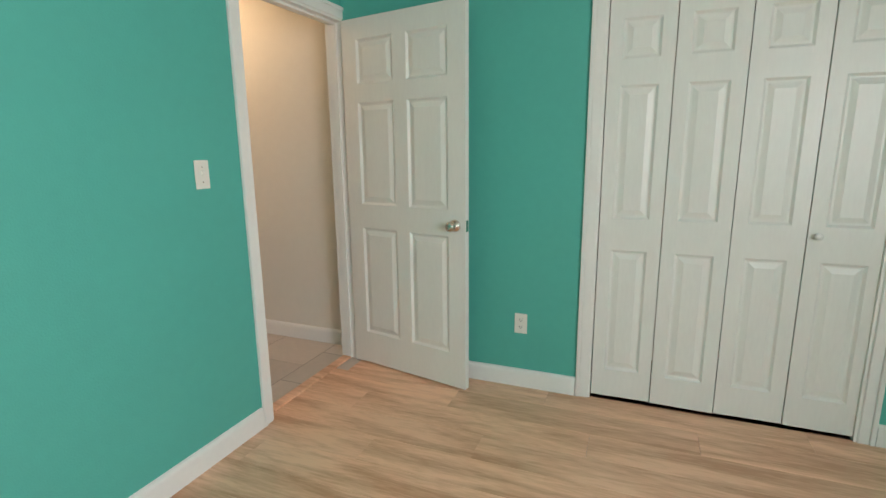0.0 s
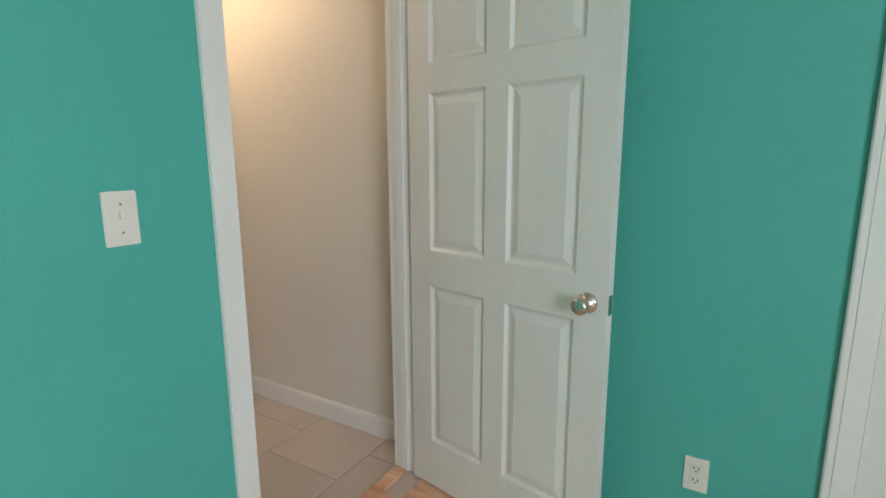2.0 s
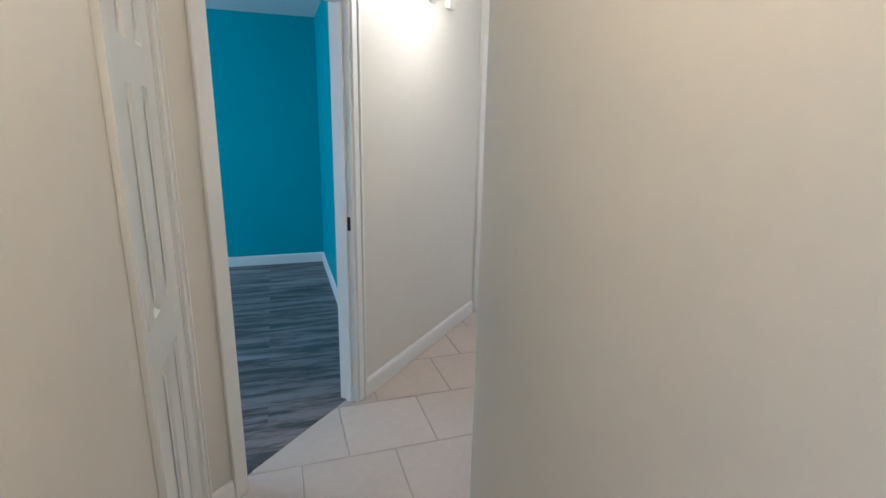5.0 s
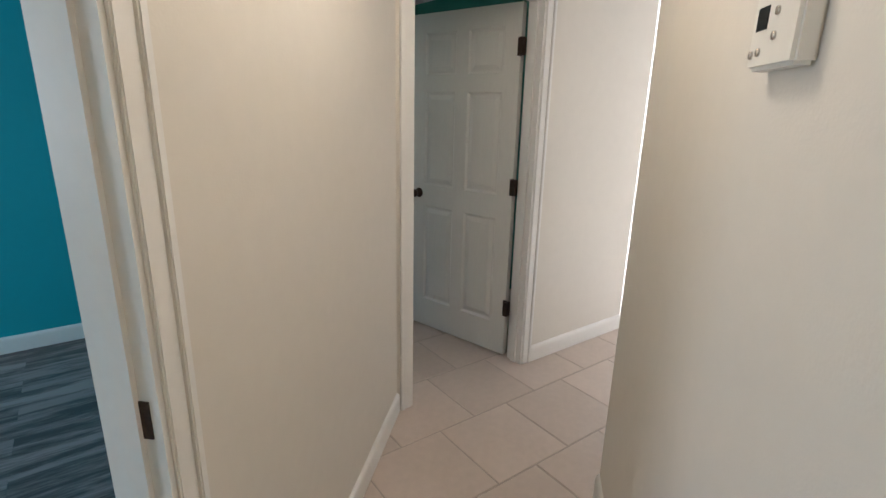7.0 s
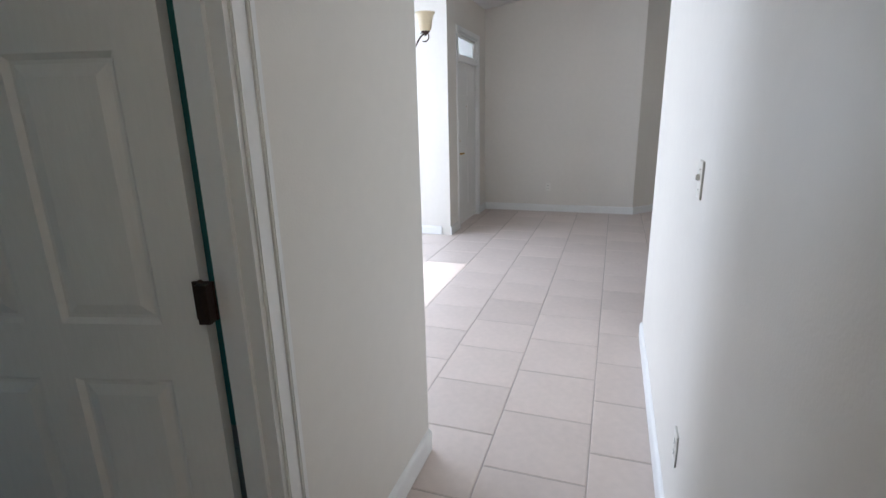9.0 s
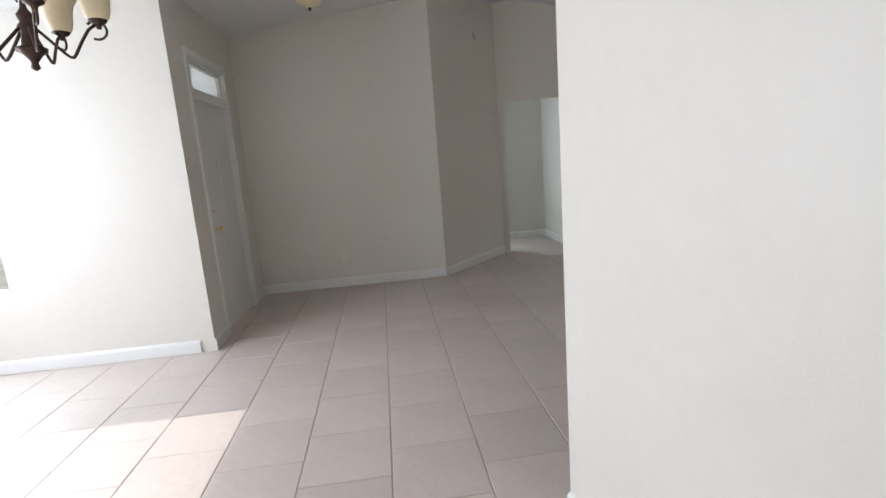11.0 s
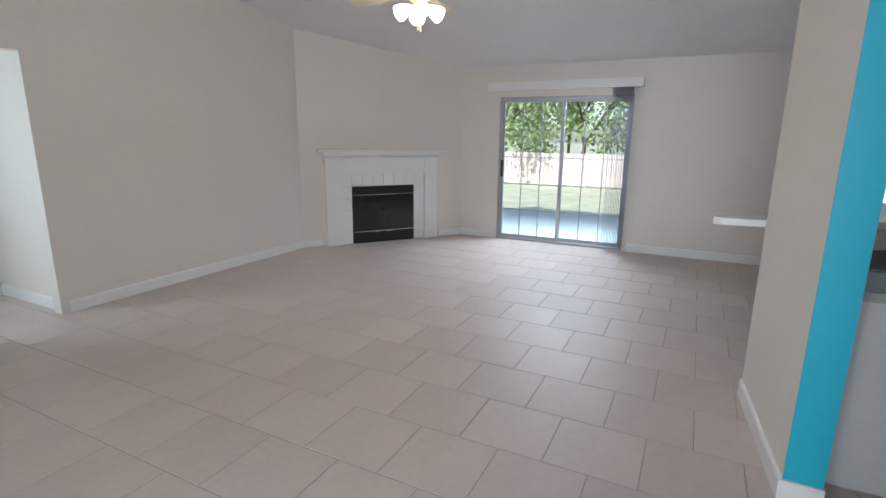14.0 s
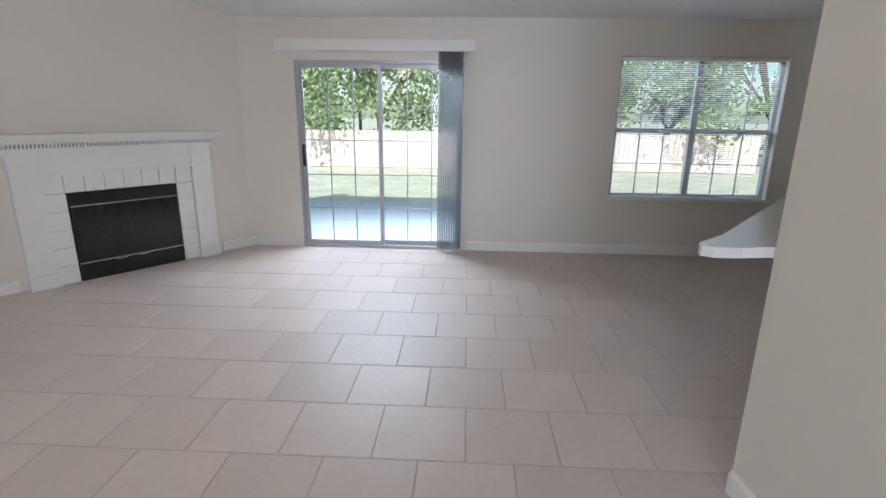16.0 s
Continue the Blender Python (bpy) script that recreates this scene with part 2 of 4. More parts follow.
def prism(points, z0, z1):
    bm = bmesh.new()
    lo = [bm.verts.new((x, y, z0)) for x, y in points]
    hi = [bm.verts.new((x, y, z1)) for x, y in points]
    bm.faces.new(lo)
    bm.faces.new(hi)
    for i in range(len(points)):
        j = (i + 1) % len(points)
        bm.faces.new((lo[i], lo[j], hi[j], hi[i]))
    return bm


def empty(name, m, label="", category="", group="", kind=""):
    e = new(name)
    e.empty_display_size = 0.1
    e.matrix_basis = m
    return tagged(e, label, category, group, kind)


def wall_frame(p0, p1):
    """Local axes of a wall: x along it from p0, y out of its face, z up."""
    a, b = Vector((*p0, 0)), Vector((*p1, 0))
    d = (b - a).normalized()
    n = Vector((-d.y, d.x, 0))
    return Matrix(((d.x, n.x, 0, a.x), (d.y, n.y, 0, a.y), (0, 0, 1, 0), (0, 0, 0, 1))), (b - a).length


BASE_H = 0.105


def baseboard(m, s0, s1, y=0.0):
    bm = bmesh.new()
    prof = [(0, 0.001), (0.015, 0.001), (0.015, BASE_H - 0.022), (0.012, BASE_H - 0.01), (0.006, BASE_H - 0.003), (0.0, BASE_H)]
    for s in (s0, s1):
        for d, z in prof:
            bm.verts.new((s, y + d, z))
    bm.verts.ensure_lookup_table()
    k = len(prof)
    for i in range(k):
        j = (i + 1) % k
        bm.faces.new([bm.verts[q] for q in (i, j, j + k, i + k)])
    bm.faces.new([bm.verts[i] for i in range(k)])
    bm.faces.new([bm.verts[i + k] for i in range(k)])
    tagged(obj("baseboard", bm, WHITE, m=m), "white painted moulded baseboard along the wall", "baseboard", kind="structure")


def wall(name, p0, p1, height, face, back, openings=(), thick=0.11, ends=None, base=True, label="painted plaster wall", trims=(0, 0)):
    """Openings: (from, to, sill, head) along the wall. Returns the wall's local frame."""
    m, length = wall_frame(p0, p1)
    bm = bmesh.new()
    cuts = sorted(openings)
    s = 0.0
    for a, b, z0, z1 in cuts:
        if a - s > 0.001:
            box(bm, s, a, -thick, 0, -0.02, height)
        if z0 > 0.02:
            box(bm, a, b, -thick, 0, -0.02, z0)
        if z1 < height:
            box(bm, a, b, -thick, 0, z1, height)
        s = b
    if s < length - 0.001:
        box(bm, s, length, -thick, 0, -0.02, height)
    bmesh.ops.recalc_face_normals(bm, faces=bm.faces)
    for f in bm.faces:
        f.material_index = 0 if f.normal.y > 0.5 else 1 if f.normal.y < -0.5 else 2
    tagged(obj(name, bm, [face, back, ends or face], m=m), label, "wall", kind="structure")
    if base:
        s = trims[0]
        for a, b, z0, z1 in [c for c in cuts if c[2] < 0.02]:
            if a - 0.06 - s > 0.03:
                baseboard(m, s, a - 0.06)
            s = b + 0.06
        if length - trims[1] - s > 0.03:
            baseboard(m, s, length - trims[1])
    return m


def door_frame(m, s0, s1, h, thick=0.11, sides=(1, 1), stop=-0.05):
    """Jambs, stops and moulded casings of a doorway."""
    e = empty("door_frame", m, "white painted wooden door frame with moulded casing", "door frame", kind="structure")
    part("jamb", boxes((s0 - 0.001, s0 + 0.018, -thick - 0.002, 0.002, 0, h), (s1 - 0.018, s1 + 0.001, -thick - 0.002, 0.002, 0, h),
                       (s0 + 0.018, s1 - 0.018, -thick - 0.002, 0.002, h - 0.018, h)), WHITE, e)
    part("door_stop", boxes((s0 + 0.018, s0 + 0.029, stop - 0.017, stop + 0.017, 0, h - 0.018), (s1 - 0.029, s1 - 0.018, stop - 0.017, stop + 0.017, 0, h - 0.018),
                            (s0 + 0.029, s1 - 0.029, stop - 0.017, stop + 0.017, h - 0.029, h - 0.018)), WHITE, e)
    for on, sign, y in ((sides[0], 1, 0.0), (sides[1], -1, -thick)):
        if on:
            for a, b, c, d in ((s0 - 0.058, s0 + 0.006, 0, h + 0.058), (s1 - 0.006, s1 + 0.058, 0, h + 0.058)):
                out = a < s0 - 0.02
                x0, x1 = (a, a + 0.02) if out else (b - 0.02, b)
                x2, x3 = (a + 0.02, b) if out else (a, b - 0.02)
                part("casing", boxes((x0, x1, *sorted((y, y + sign * 0.018)), c, d), (x2, x3, *sorted((y, y + sign * 0.011)), c, d - 0.02), bevel=0.003), WHITE, e)
            part("casing", boxes((s0 - 0.038, s1 + 0.038, *sorted((y, y + sign * 0.018)), h + 0.04, h + 0.058),
                                 (s0 - 0.0, s1 + 0.0, *sorted((y, y + sign * 0.011)), h - 0.006, h + 0.04), bevel=0.003), WHITE, e)
    return e


def panel_mesh(x0, x1, z0, z1, t):
    """A raised field with sloped shoulders, on both faces of a leaf of thickness t."""
    bm = bmesh.new()
    for sg in (1, -1):
        lv = []
        for inset, d in ((0.0, t / 2), (0.012, t / 2 - 0.010), (0.02, t / 2 - 0.010), (0.045, t / 2 - 0.002)):
            lv.append([bm.verts.new(p) for p in ((x0 + inset, sg * d, z0 + inset), (x1 - inset, sg * d, z0 + inset), (x1 - inset, sg * d, z1 - inset), (x0 + inset, sg * d, z1 - inset))])
        for a, b in zip(lv, lv[1:]):
            for i in range(4):
                bm.faces.new((a[i], a[(i + 1) % 4], b[(i + 1) % 4], b[i]))
        bm.faces.new(lv[-1])
    return bm


def leaf(parent, w, h, t=0.035, cols=2, z0=0.0, rails=None):
    """Stiles, rails and moulded panels of a six- (or three-) panel leaf: x from 0 to w, y centred."""
    rails = rails or [(0.0, 0.2), (0.86, 1.0), (1.58, 1.68), (h - 0.11, h)]
    st = 0.105 if cols == 2 else 0.06
    mid = 0.09
    if cols == 2:
        xs = [(st, w / 2 - mid / 2), (w / 2 + mid / 2, w - st)]
    else:
        xs = [(st, w - st)]
    bm = bmesh.new()
    box(bm, 0, xs[0][0], -t / 2, t / 2, z0, h)
    box(bm, xs[-1][1], w, -t / 2, t / 2, z0, h)
    if cols == 2:
        box(bm, xs[0][1], xs[1][0], -t / 2, t / 2, z0, h)
    for a, b in xs:
        for r0, r1 in rails:
            box(bm, a, b, -t / 2, t / 2, max(r0, z0), r1)
    part("leaf_frame", bm, DOORW, parent)
    for a, b in xs:
        for (q0, q1), (q2, q3) in zip(rails, rails[1:]):
            part("panel", panel_mesh(a, b, q1, q2, t), DOORW, parent)


def knob(parent, x, z, mat, t=0.035, sides=(1, -1)):
    for sg in sides:
        prof = [(0.032, 0), (0.032, 0.004), (0.026, 0.009), (0.012, 0.014), (0.011, 0.03), (0.02, 0.036), (0.027, 0.046), (0.027, 0.056), (0.02, 0.064), (0.008, 0.066)]
        bm = lathe(prof, 20, Matrix.Translation((x, sg * t / 2, z)) @ pose(0, 0, 0, -90 * sg))
        part("door_knob", bm, mat, parent, "round satin metal door knob")


def hinge(parent, x, y, z, mat):
    k = part("hinge", boxes((x - 0.028, x + 0.022, y - 0.003, y + 0.003, z - 0.045, z + 0.045), bevel=0.001), mat, parent, "dark bronze butt hinge")
    part("pin", lathe([(0.006, -0.048), (0.007, -0.046), (0.007, 0.046), (0.004, 0.05)], 10, Matrix.Translation((x, y + 0.006, z))), mat, k)


def switch_plate(m, s, z, label="ivory toggle light switch plate on the wall", w=0.07, h=0.115):
    e = empty("light_switch", m @ pose(s, 0, z), label, "light switch")
    part("plate", boxes((-w / 2, w / 2, 0.0005, 0.006, -h / 2, h / 2), bevel=0.002), PLATE, e)
    part("toggle", boxes((-0.005, 0.005, 0.005, 0.017, -0.002, 0.016), bevel=0.002), PLATE, e)
    for q in (-0.03, 0.03):
        part("screw", lathe([(0.003, 0), (0.003, 0.0015)], 8, Matrix.Translation((0, 0.006, q)) @ pose(0, 0, 0, -90)), NICKEL, e)


def socket(m, s, z, label="white double wall outlet above the baseboard"):
    e = empty("outlet", m @ pose(s, 0, z), label, "outlet")
    part("plate", boxes((-0.035, 0.035, 0.0005, 0.006, -0.057, 0.057), bevel=0.002), PLATE, e)
    for q in (-0.02, 0.02):
        r = part("receptacle", boxes((-0.017, 0.017, 0.004, 0.0075, q - 0.014, q + 0.014), bevel=0.002), PLATE, e)
        part("slot", boxes((-0.008, -0.005, 0.006, 0.0082, q - 0.002, q + 0.007), (0.005, 0.008, 0.006, 0.0082, q - 0.002, q + 0.007),
                           (-0.002, 0.002, 0.006, 0.0082, q - 0.01, q - 0.006)), DARK, r)

# ---- structure: walls ----
w = wall("wall_bedroom_door", (0, 0.145), (0, -4.5), 2.46, TEAL, CREAM, [(0.145 + 0.0, 0.145 + 0.835, 0, 2.06)], label="teal painted bedroom wall with a doorway", trims=(0.15, 0))
door_frame(w, 0.145, 0.98, 2.06, stop=-0.055)
part_strike = obj("strike_plate", boxes((0.959, 0.963, -0.04, -0.01, 0.86, 0.93)), BRONZE, m=w)
tagged(part_strike, "dark metal strike plate on the door jamb", "strike plate")
switch_plate(w, 0.145 + 1.105, 1.24, "ivory toggle light switch plate on teal wall")
w = wall("wall_bedroom_closet", (3.5, -0.02), (0.0, -0.02), 2.46, TEAL, CREAM, [(0.86, 2.06, 0, 2.05)], label="teal painted bedroom wall with closet opening")
door_frame(w, 0.86, 2.06, 2.05, sides=(1, 0), stop=-0.09)
socket(w, 3.5 - 1.073, 0.374, "white double wall outlet on teal wall")
wall("wall_bedroom_south", (0, -4.5), (3.5, -4.5), 2.46, TEAL, SIDING)
wall("wall_bedroom_east", (3.5, -4.5), (3.5, -0.03), 2.46, TEAL, SIDING, [(0.5, 2.3, 0.85, 2.1)], thick=0.15)
wall("wall_closet_back", (3.5, 0.62), (0.0, 0.62), 2.46, CREAM, CREAM, base=False)
w = wall("wall_hall_north", (-0.11, 0.145), (-2.28, 0.145), 2.46, CREAM, CREAM, label="cream painted hall wall", trims=(0.06, 0))
wd = wall("wall_hall_chamfer", (-2.28, 0.145), (-3.434, 1.345), 2.46, CREAM, CREAM, label="cream painted angled hall wall with thermostat")
wr = wall("wall_hall_east", (-3.434, 1.345), (-3.445, 4.30), 3.5, CREAM, CREAM, label="cream painted wall at the end of the hall")
switch_plate(wr, 2.67 - 1.345, 1.25, "white single light switch plate on cream wall")
socket(wr, 2.567 - 1.345, 0.40, "white double wall outlet low on cream wall")
wl = wall("wall_hall_south", (-2.63, -0.79), (-0.11, -0.79), 2.46, CREAM, TEAL, [(0.1, 0.58, 0, 2.06), (1.85, 2.46, 0, 2.06)], label="cream painted hall wall with two doorways", trims=(0.03, 0))
door_frame(wl, 0.1, 0.58, 2.06, stop=-0.045)
door_frame(wl, 1.85, 2.46, 2.06)
tagged(obj("strike_plate", boxes((1.868, 1.8695, -0.065, -0.03, 0.91, 0.98)), BRASS, m=wl), "brass strike plate on the bathroom door jamb", "strike plate")
switch_plate(wl, 1.24, 1.26, "white light switch plate between two hall doors")
wg = wall("wall_hall_diagonal", (-4.395, 0.975), (-2.63, -0.79), 2.46, CREAM, BLUE, [(1.535, 2.335, 0, 2.06)], label="cream painted diagonal hall wall with a doorway")
door_frame(wg, 1.535, 2.335, 2.06)
tagged(obj("strike_plate", boxes((1.553, 1.5555, -0.05, -0.015, 0.97, 1.04)), BRONZE, m=wg), "dark metal strike plate on blue room door jamb", "strike plate")
w2 = wall("wall_hall_west", (-4.395, 2.82), (-4.395, 0.975), 2.46, CREAM, GREEN, [(0.96, 1.77, 0, 2.06)], label="cream painted hall wall with a half open door")
door_frame(w2, 0.96, 1.77, 2.06, stop=-0.055)
wall("wall_hall_header", (-3.445, 2.82), (-4.395, 2.82), 3.5, CREAM, CREAM, [(0, 0.95, 0, 2.44)], base=False)
wall("wall_dining_south", (-8.0, 2.82), (-4.505, 2.82), 3.5, CREAM, GREEN)
wall("wall_above_hall", (-4.505, 2.82), (-4.395, 2.82), 3.5, CREAM, CREAM, [(0, 0.11, 0, 2.46)], base=False)
wall("wall_dining_west", (-8.0, 6.69), (-8.0, 2.82), 3.2, CREAM, SIDING, [(1.07, 3.0, 0.45, 2.25)], thick=0.15, label="cream painted wall with a sunlit window")
# The opening is added, unseen, for the lamp that sends light down the hall.
wall("wall_dining_north", (-5.64, 6.69), (-8.0, 6.69), 3.4, CREAM, SIDING, [(1.3, 2.25, 0.6, 2.13)], label="brightly lit cream dining wall")
wf = wall("wall_front_door", (-5.53, 8.438), (-5.53, 6.69), 3.4, CREAM, SIDING, [(0.43, 1.365, 0, 2.37)], label="cream painted wall with front door", ends=CREAM)
wn_ = wall("wall_foyer_north", (-3.40, 8.438), (-5.53, 8.438), 3.6, CREAM, SIDING, label="cream painted foyer wall")
socket(wn_, -3.40 + 4.58, 0.36)
wj = wall("wall_foyer_diagonal", (-2.42, 9.485), (-3.40, 8.438), 3.7, CREAM, CREAM, label="cream painted angled foyer wall")
socket(wj, 0.45, 0.36, "white wall outlet on the angled wall")
wv = wall("wall_living_north", (1.43, 9.485), (-2.42, 9.485), 3.7, CREAM, CREAM, [(2.949, 3.762, 0, 2.09)], label="cream painted living room wall with plain opening", trims=(0, 0))
wp = wall("wall_fireplace", (3.335, 8.05), (1.43, 9.485), 3.2, CREAM, CREAM, base=False, label="cream painted corner wall behind fireplace")
baseboard(wp, 0.0, 0.37)
baseboard(wp, 2.14, 2.385)
ws = wall("wall_living_east", (3.335, 1.5), (3.335, 8.05), 2.9, CREAM, SIDING, [(0.86, 2.54, 0.64, 2.095), (4.148, 5.948, 0, 2.03)], thick=0.14, label="cream painted wall with sliding door and window")
wall("wall_kitchen_south", (-3.335, 1.5), (3.335, 1.5), 3.5, CREAM, SIDING)
wk = wall("wall_kitchen_pier", (-1.35, 4.387), (-0.383, 4.475), 3.7, CREAM, AQUA, thick=0.13, ends=CREAM, label="cream wall pier with aqua painted edge")
tagged(obj("painted_wall_edge", boxes((-1.353, -1.345, 4.254, 4.389, 0.106, 3.3), (-1.352, -1.34, 4.248, 4.258, 0.106, 3.3)), AQUA), "bright aqua painted end of the wall pier", "wall edge", kind="structure")
tagged(obj("baseboard", boxes((-1.365, -1.345, 4.242, 4.404, 0.001, 0.105), bevel=0.003), WHITE), "white painted baseboard round the pier end", "baseboard", kind="structure")
wall("wall_kitchen_header", (-3.335, 4.38), (-1.36, 4.38), 3.7, CREAM, CREAM, [(0, 1.975, 0, 2.35)], base=False)
wall("wall_passage_back", (-1.47, 10.55), (-4.0, 10.55), 2.6, CREAM, SIDING, [(1.2, 2.1, 0.7, 2.1)])
wall("wall_passage_east", (-1.47, 9.6), (-1.47, 10.55), 2.6, CREAM, CREAM)
wall("wall_passage_west", (-4.0, 10.55), (-4.0, 8.6), 2.6, CREAM, SIDING)
wall("wall_blue_north", (-4.0, -0.036), (-6.24, -0.036), 2.5, BLUE, GREEN, label="deep blue painted bedroom wall")
wbw = wall("wall_blue_west", (-6.24, -0.036), (-6.24, -4.0), 2.5, BLUE, SIDING, label="deep blue painted bedroom wall")
socket(wbw, 1.55, 0.34, "white wall outlet on blue wall")
wall("wall_blue_south", (-6.24, -4.0), (-2.7, -4.0), 2.5, BLUE, SIDING, [(0.8, 2.5, 0.9, 2.1)], thick=0.15)
wall("wall_blue_east", (-2.7, -4.0), (-2.7, -0.95), 2.5, BLUE, CREAM)
wall("wall_linen_back", (-2.7, -1.5), (-1.95, -1.5), 2.46, CREAM, CREAM, base=False)
wall("wall_linen_side", (-1.95, -1.5), (-1.95, -0.9), 2.46, CREAM, TEAL, base=False)
wall("wall_bath_back", (-2.06, -2.8), (-0.11, -2.8), 2.46, TEAL, SIDING)
wall("wall_bath_west", (-2.06, -1.61), (-2.06, -2.8), 2.46, TEAL, BLUE)
wall("wall_green_west", (-7.0, 2.78), (-7.0, 0.075), 2.46, GREEN, SIDING)

def corner_fill(p, q, r, h):
    tagged(obj("wall_corner", prism([p, q, r], -0.02, h), CREAM), "cream painted outside wall corner", "wall", kind="structure")


corner_fill((-3.434, 1.345), (-3.356, 1.42), (-3.324, 1.345), 2.46)
corner_fill((-2.28, 0.145), (-2.28, 0.255), (-2.202, 0.223), 2.46)
corner_fill((-3.40, 8.438), (-3.40, 8.548), (-3.48, 8.513), 3.6)

# ---- structure: ceilings, floors ----
def slab(name, x0, x1, y0, y1, z, label="flat white textured ceiling"):
    tagged(obj(name, boxes((x0, x1, y0, y1, z, z + 0.06)), CEIL), label, "ceiling", kind="structure")


slab("ceiling_hall", -4.39, -0.055, -0.85, 2.815, 2.44)
slab("ceiling_bedroom", -0.05, 3.6, -4.6, 0.7, 2.44)
slab("ceiling_blue_room", -6.3, -2.64, -4.1, 0.02, 2.47)
slab("ceiling_bath", -2.6, -0.06, -2.9, -0.855, 2.445)
slab("ceiling_green_room", -7.1, -4.42, 0.03, 2.85, 2.445)
slab("ceiling_passage", -4.1, -1.4, 9.6, 10.65, 2.6)
RIDGE = (-2.16, 3.356)


def vault(name, x0, z0, y0=1.35, y1=10.7):
    bm = bmesh.new()
    x1, z1 = RIDGE
    for y in (y0, y1):
        for x, z in ((x0, z0), (x1, z1), (x1, z1 + 0.1), (x0, z0 + 0.1)):
            bm.verts.new((x, y, z))
    bm.verts.ensure_lookup_table()
    v = bm.verts
    for q in ((0, 1, 2, 3), (4, 5, 6, 7), (0, 1, 5, 4), (1, 2, 6, 5), (2, 3, 7, 6), (3, 0, 4, 7)):
        bm.faces.new([v[i] for i in q])
    tagged(obj(name, bm, [CEIL]), "sloping white textured vaulted ceiling", "ceiling", kind="structure")


vault("ceiling_vault_east", 3.5, 2.45 - 0.165 * 0.165)
vault("ceiling_vault_west", -8.2, 3.356 - 0.16 * 6.04, 1.35, 6.79)
vault("ceiling_vault_foyer", -5.65, 3.356 - 0.16 * 3.49, 6.79, 10.7)

floor = tagged(obj("floor", boxes((-8.2, 3.5, -0.9, 10.7, -0.12, -0.004)), GROUT), "beige ceramic tile floor in running bond with grey grout", "floor", kind="structure")
tagged(obj("floor_bath", boxes((-2.1, -0.1, -2.9, -0.9, -0.12, -0.001)), TILE), "beige ceramic bathroom floor", "floor", kind="structure")
floor_oak = tagged(obj("floor_bedroom", boxes((-0.05, 3.6, -4.6, 0.1, -0.03, -0.004), (0.5, 3.4, -0.02, 0.6, -0.03, -0.004)), OAK), "light oak laminate plank floor", "floor", kind="structure")
floor_grey = tagged(obj("floor_blue_room", prism([(-6.3, -4.1), (-2.6, -4.1), (-2.6, -0.93), (-3.52, 0.0), (-6.3, 0.0)], -0.03, 0.0005), GREYWOOD), "dark grey-brown laminate plank floor", "floor", kind="structure")
tagged(obj("threshold", boxes((-0.105, -0.04, -0.80, -0.02, -0.002, 0.010), bevel=0.004), OAK), "oak transition strip in the bedroom doorway", "threshold", kind="structure")

# ---- doors ----
d1 = empty("door_1", pose(0.010, -0.022, 0.012, 0, 0, -11.5), "white six-panel bedroom door standing open against teal wall", "door", kind="structure")
leaf(d1, 0.82, 2.03)
knob(d1, 0.758, 0.92, NICKEL)
part("latch_plate", boxes((0.819, 0.8215, -0.012, 0.012, 0.89, 0.95)), NICKEL, d1)
for z in (0.3, 1.06, 1.8):
    hinge(d1, 0.0, 0.016, z, NICKEL)
d2 = empty("door_2", pose(-4.536, 1.842, 0.012, 0, 0, 194), "white six-panel door half open into a dark green room", "door", kind="structure")
leaf(d2, 0.785, 2.03)
knob(d2, 0.725, 0.94, BRONZE)
for z in (0.32, 1.06, 1.81):
    hinge(d2, -0.005, 0.02, z, BRONZE)
    part("hinge_leaf", boxes((-0.03, -0.003, 0.018, 0.05, z - 0.045, z + 0.045), bevel=0.001), BRONZE, d2)
d3 = empty("door_3", wl @ pose(0.12, -0.018, 0.012), "narrow white closed panelled linen closet door in the hall", "door", kind="structure")
leaf(d3, 0.44, 2.02)
for z in (0.3, 1.06, 1.8):
    hinge(d3, 0.443, 0.018, z, PLATE)

# bifold closet doors, four leaves of three panels
BIF = [(0.0, 0.15), (0.80, 0.96), (1.60, 1.72), (1.90, 2.005)]
for n in range(4):
    e = empty("bifold_door", pose(1.4625 + n * 0.2955, 0.012, 0.018, 0, 0, (1, -1)[n % 2] * 1.2), "white three-panel folding closet door leaf", "closet door", "closet doors", "structure")
    leaf(e, 0.291, 2.005, 0.03, 1, rails=BIF)
    if n == 3:
        part("pull_knob", lathe([(0.008, 0), (0.008, 0.01), (0.016, 0.02), (0.016, 0.027), (0.008, 0.032)], 16, Matrix.Translation((0.035, -0.015, 0.92)) @ pose(0, 0, 0, 90)), WHITE, e, "small white round pull knob")

# front door with transom
fd = empty("door_4", wf @ pose(0, 0, 0), "white steel front door with small transom window", "front door", kind="structure")
part("leaf", boxes((0.45, 1.345, -0.07, -0.03, 0.012, 2.04), bevel=0.003), DOORW, fd)
for x0 in (0.55, 0.95):
    for z0, z1 in ((0.25, 0.85), (1.0, 1.55), (1.65, 1.92)):
        part("panel", boxes((x0, x0 + 0.3, -0.031, -0.026, z0, z1), bevel=0.004), DOORW, fd)
kb = part("lever", lathe([(0.03, 0), (0.03, 0.006), (0.012, 0.01), (0.012, 0.05), (0.004, 0.055)], 16, Matrix.Translation((1.268, -0.03, 0.94)) @ pose(0, 0, 0, -90)), BRASS, fd, "brass lever handle")
part("grip", boxes((1.16, 1.275, 0.008, 0.022, 0.93, 0.95), bevel=0.005), BRASS, kb)
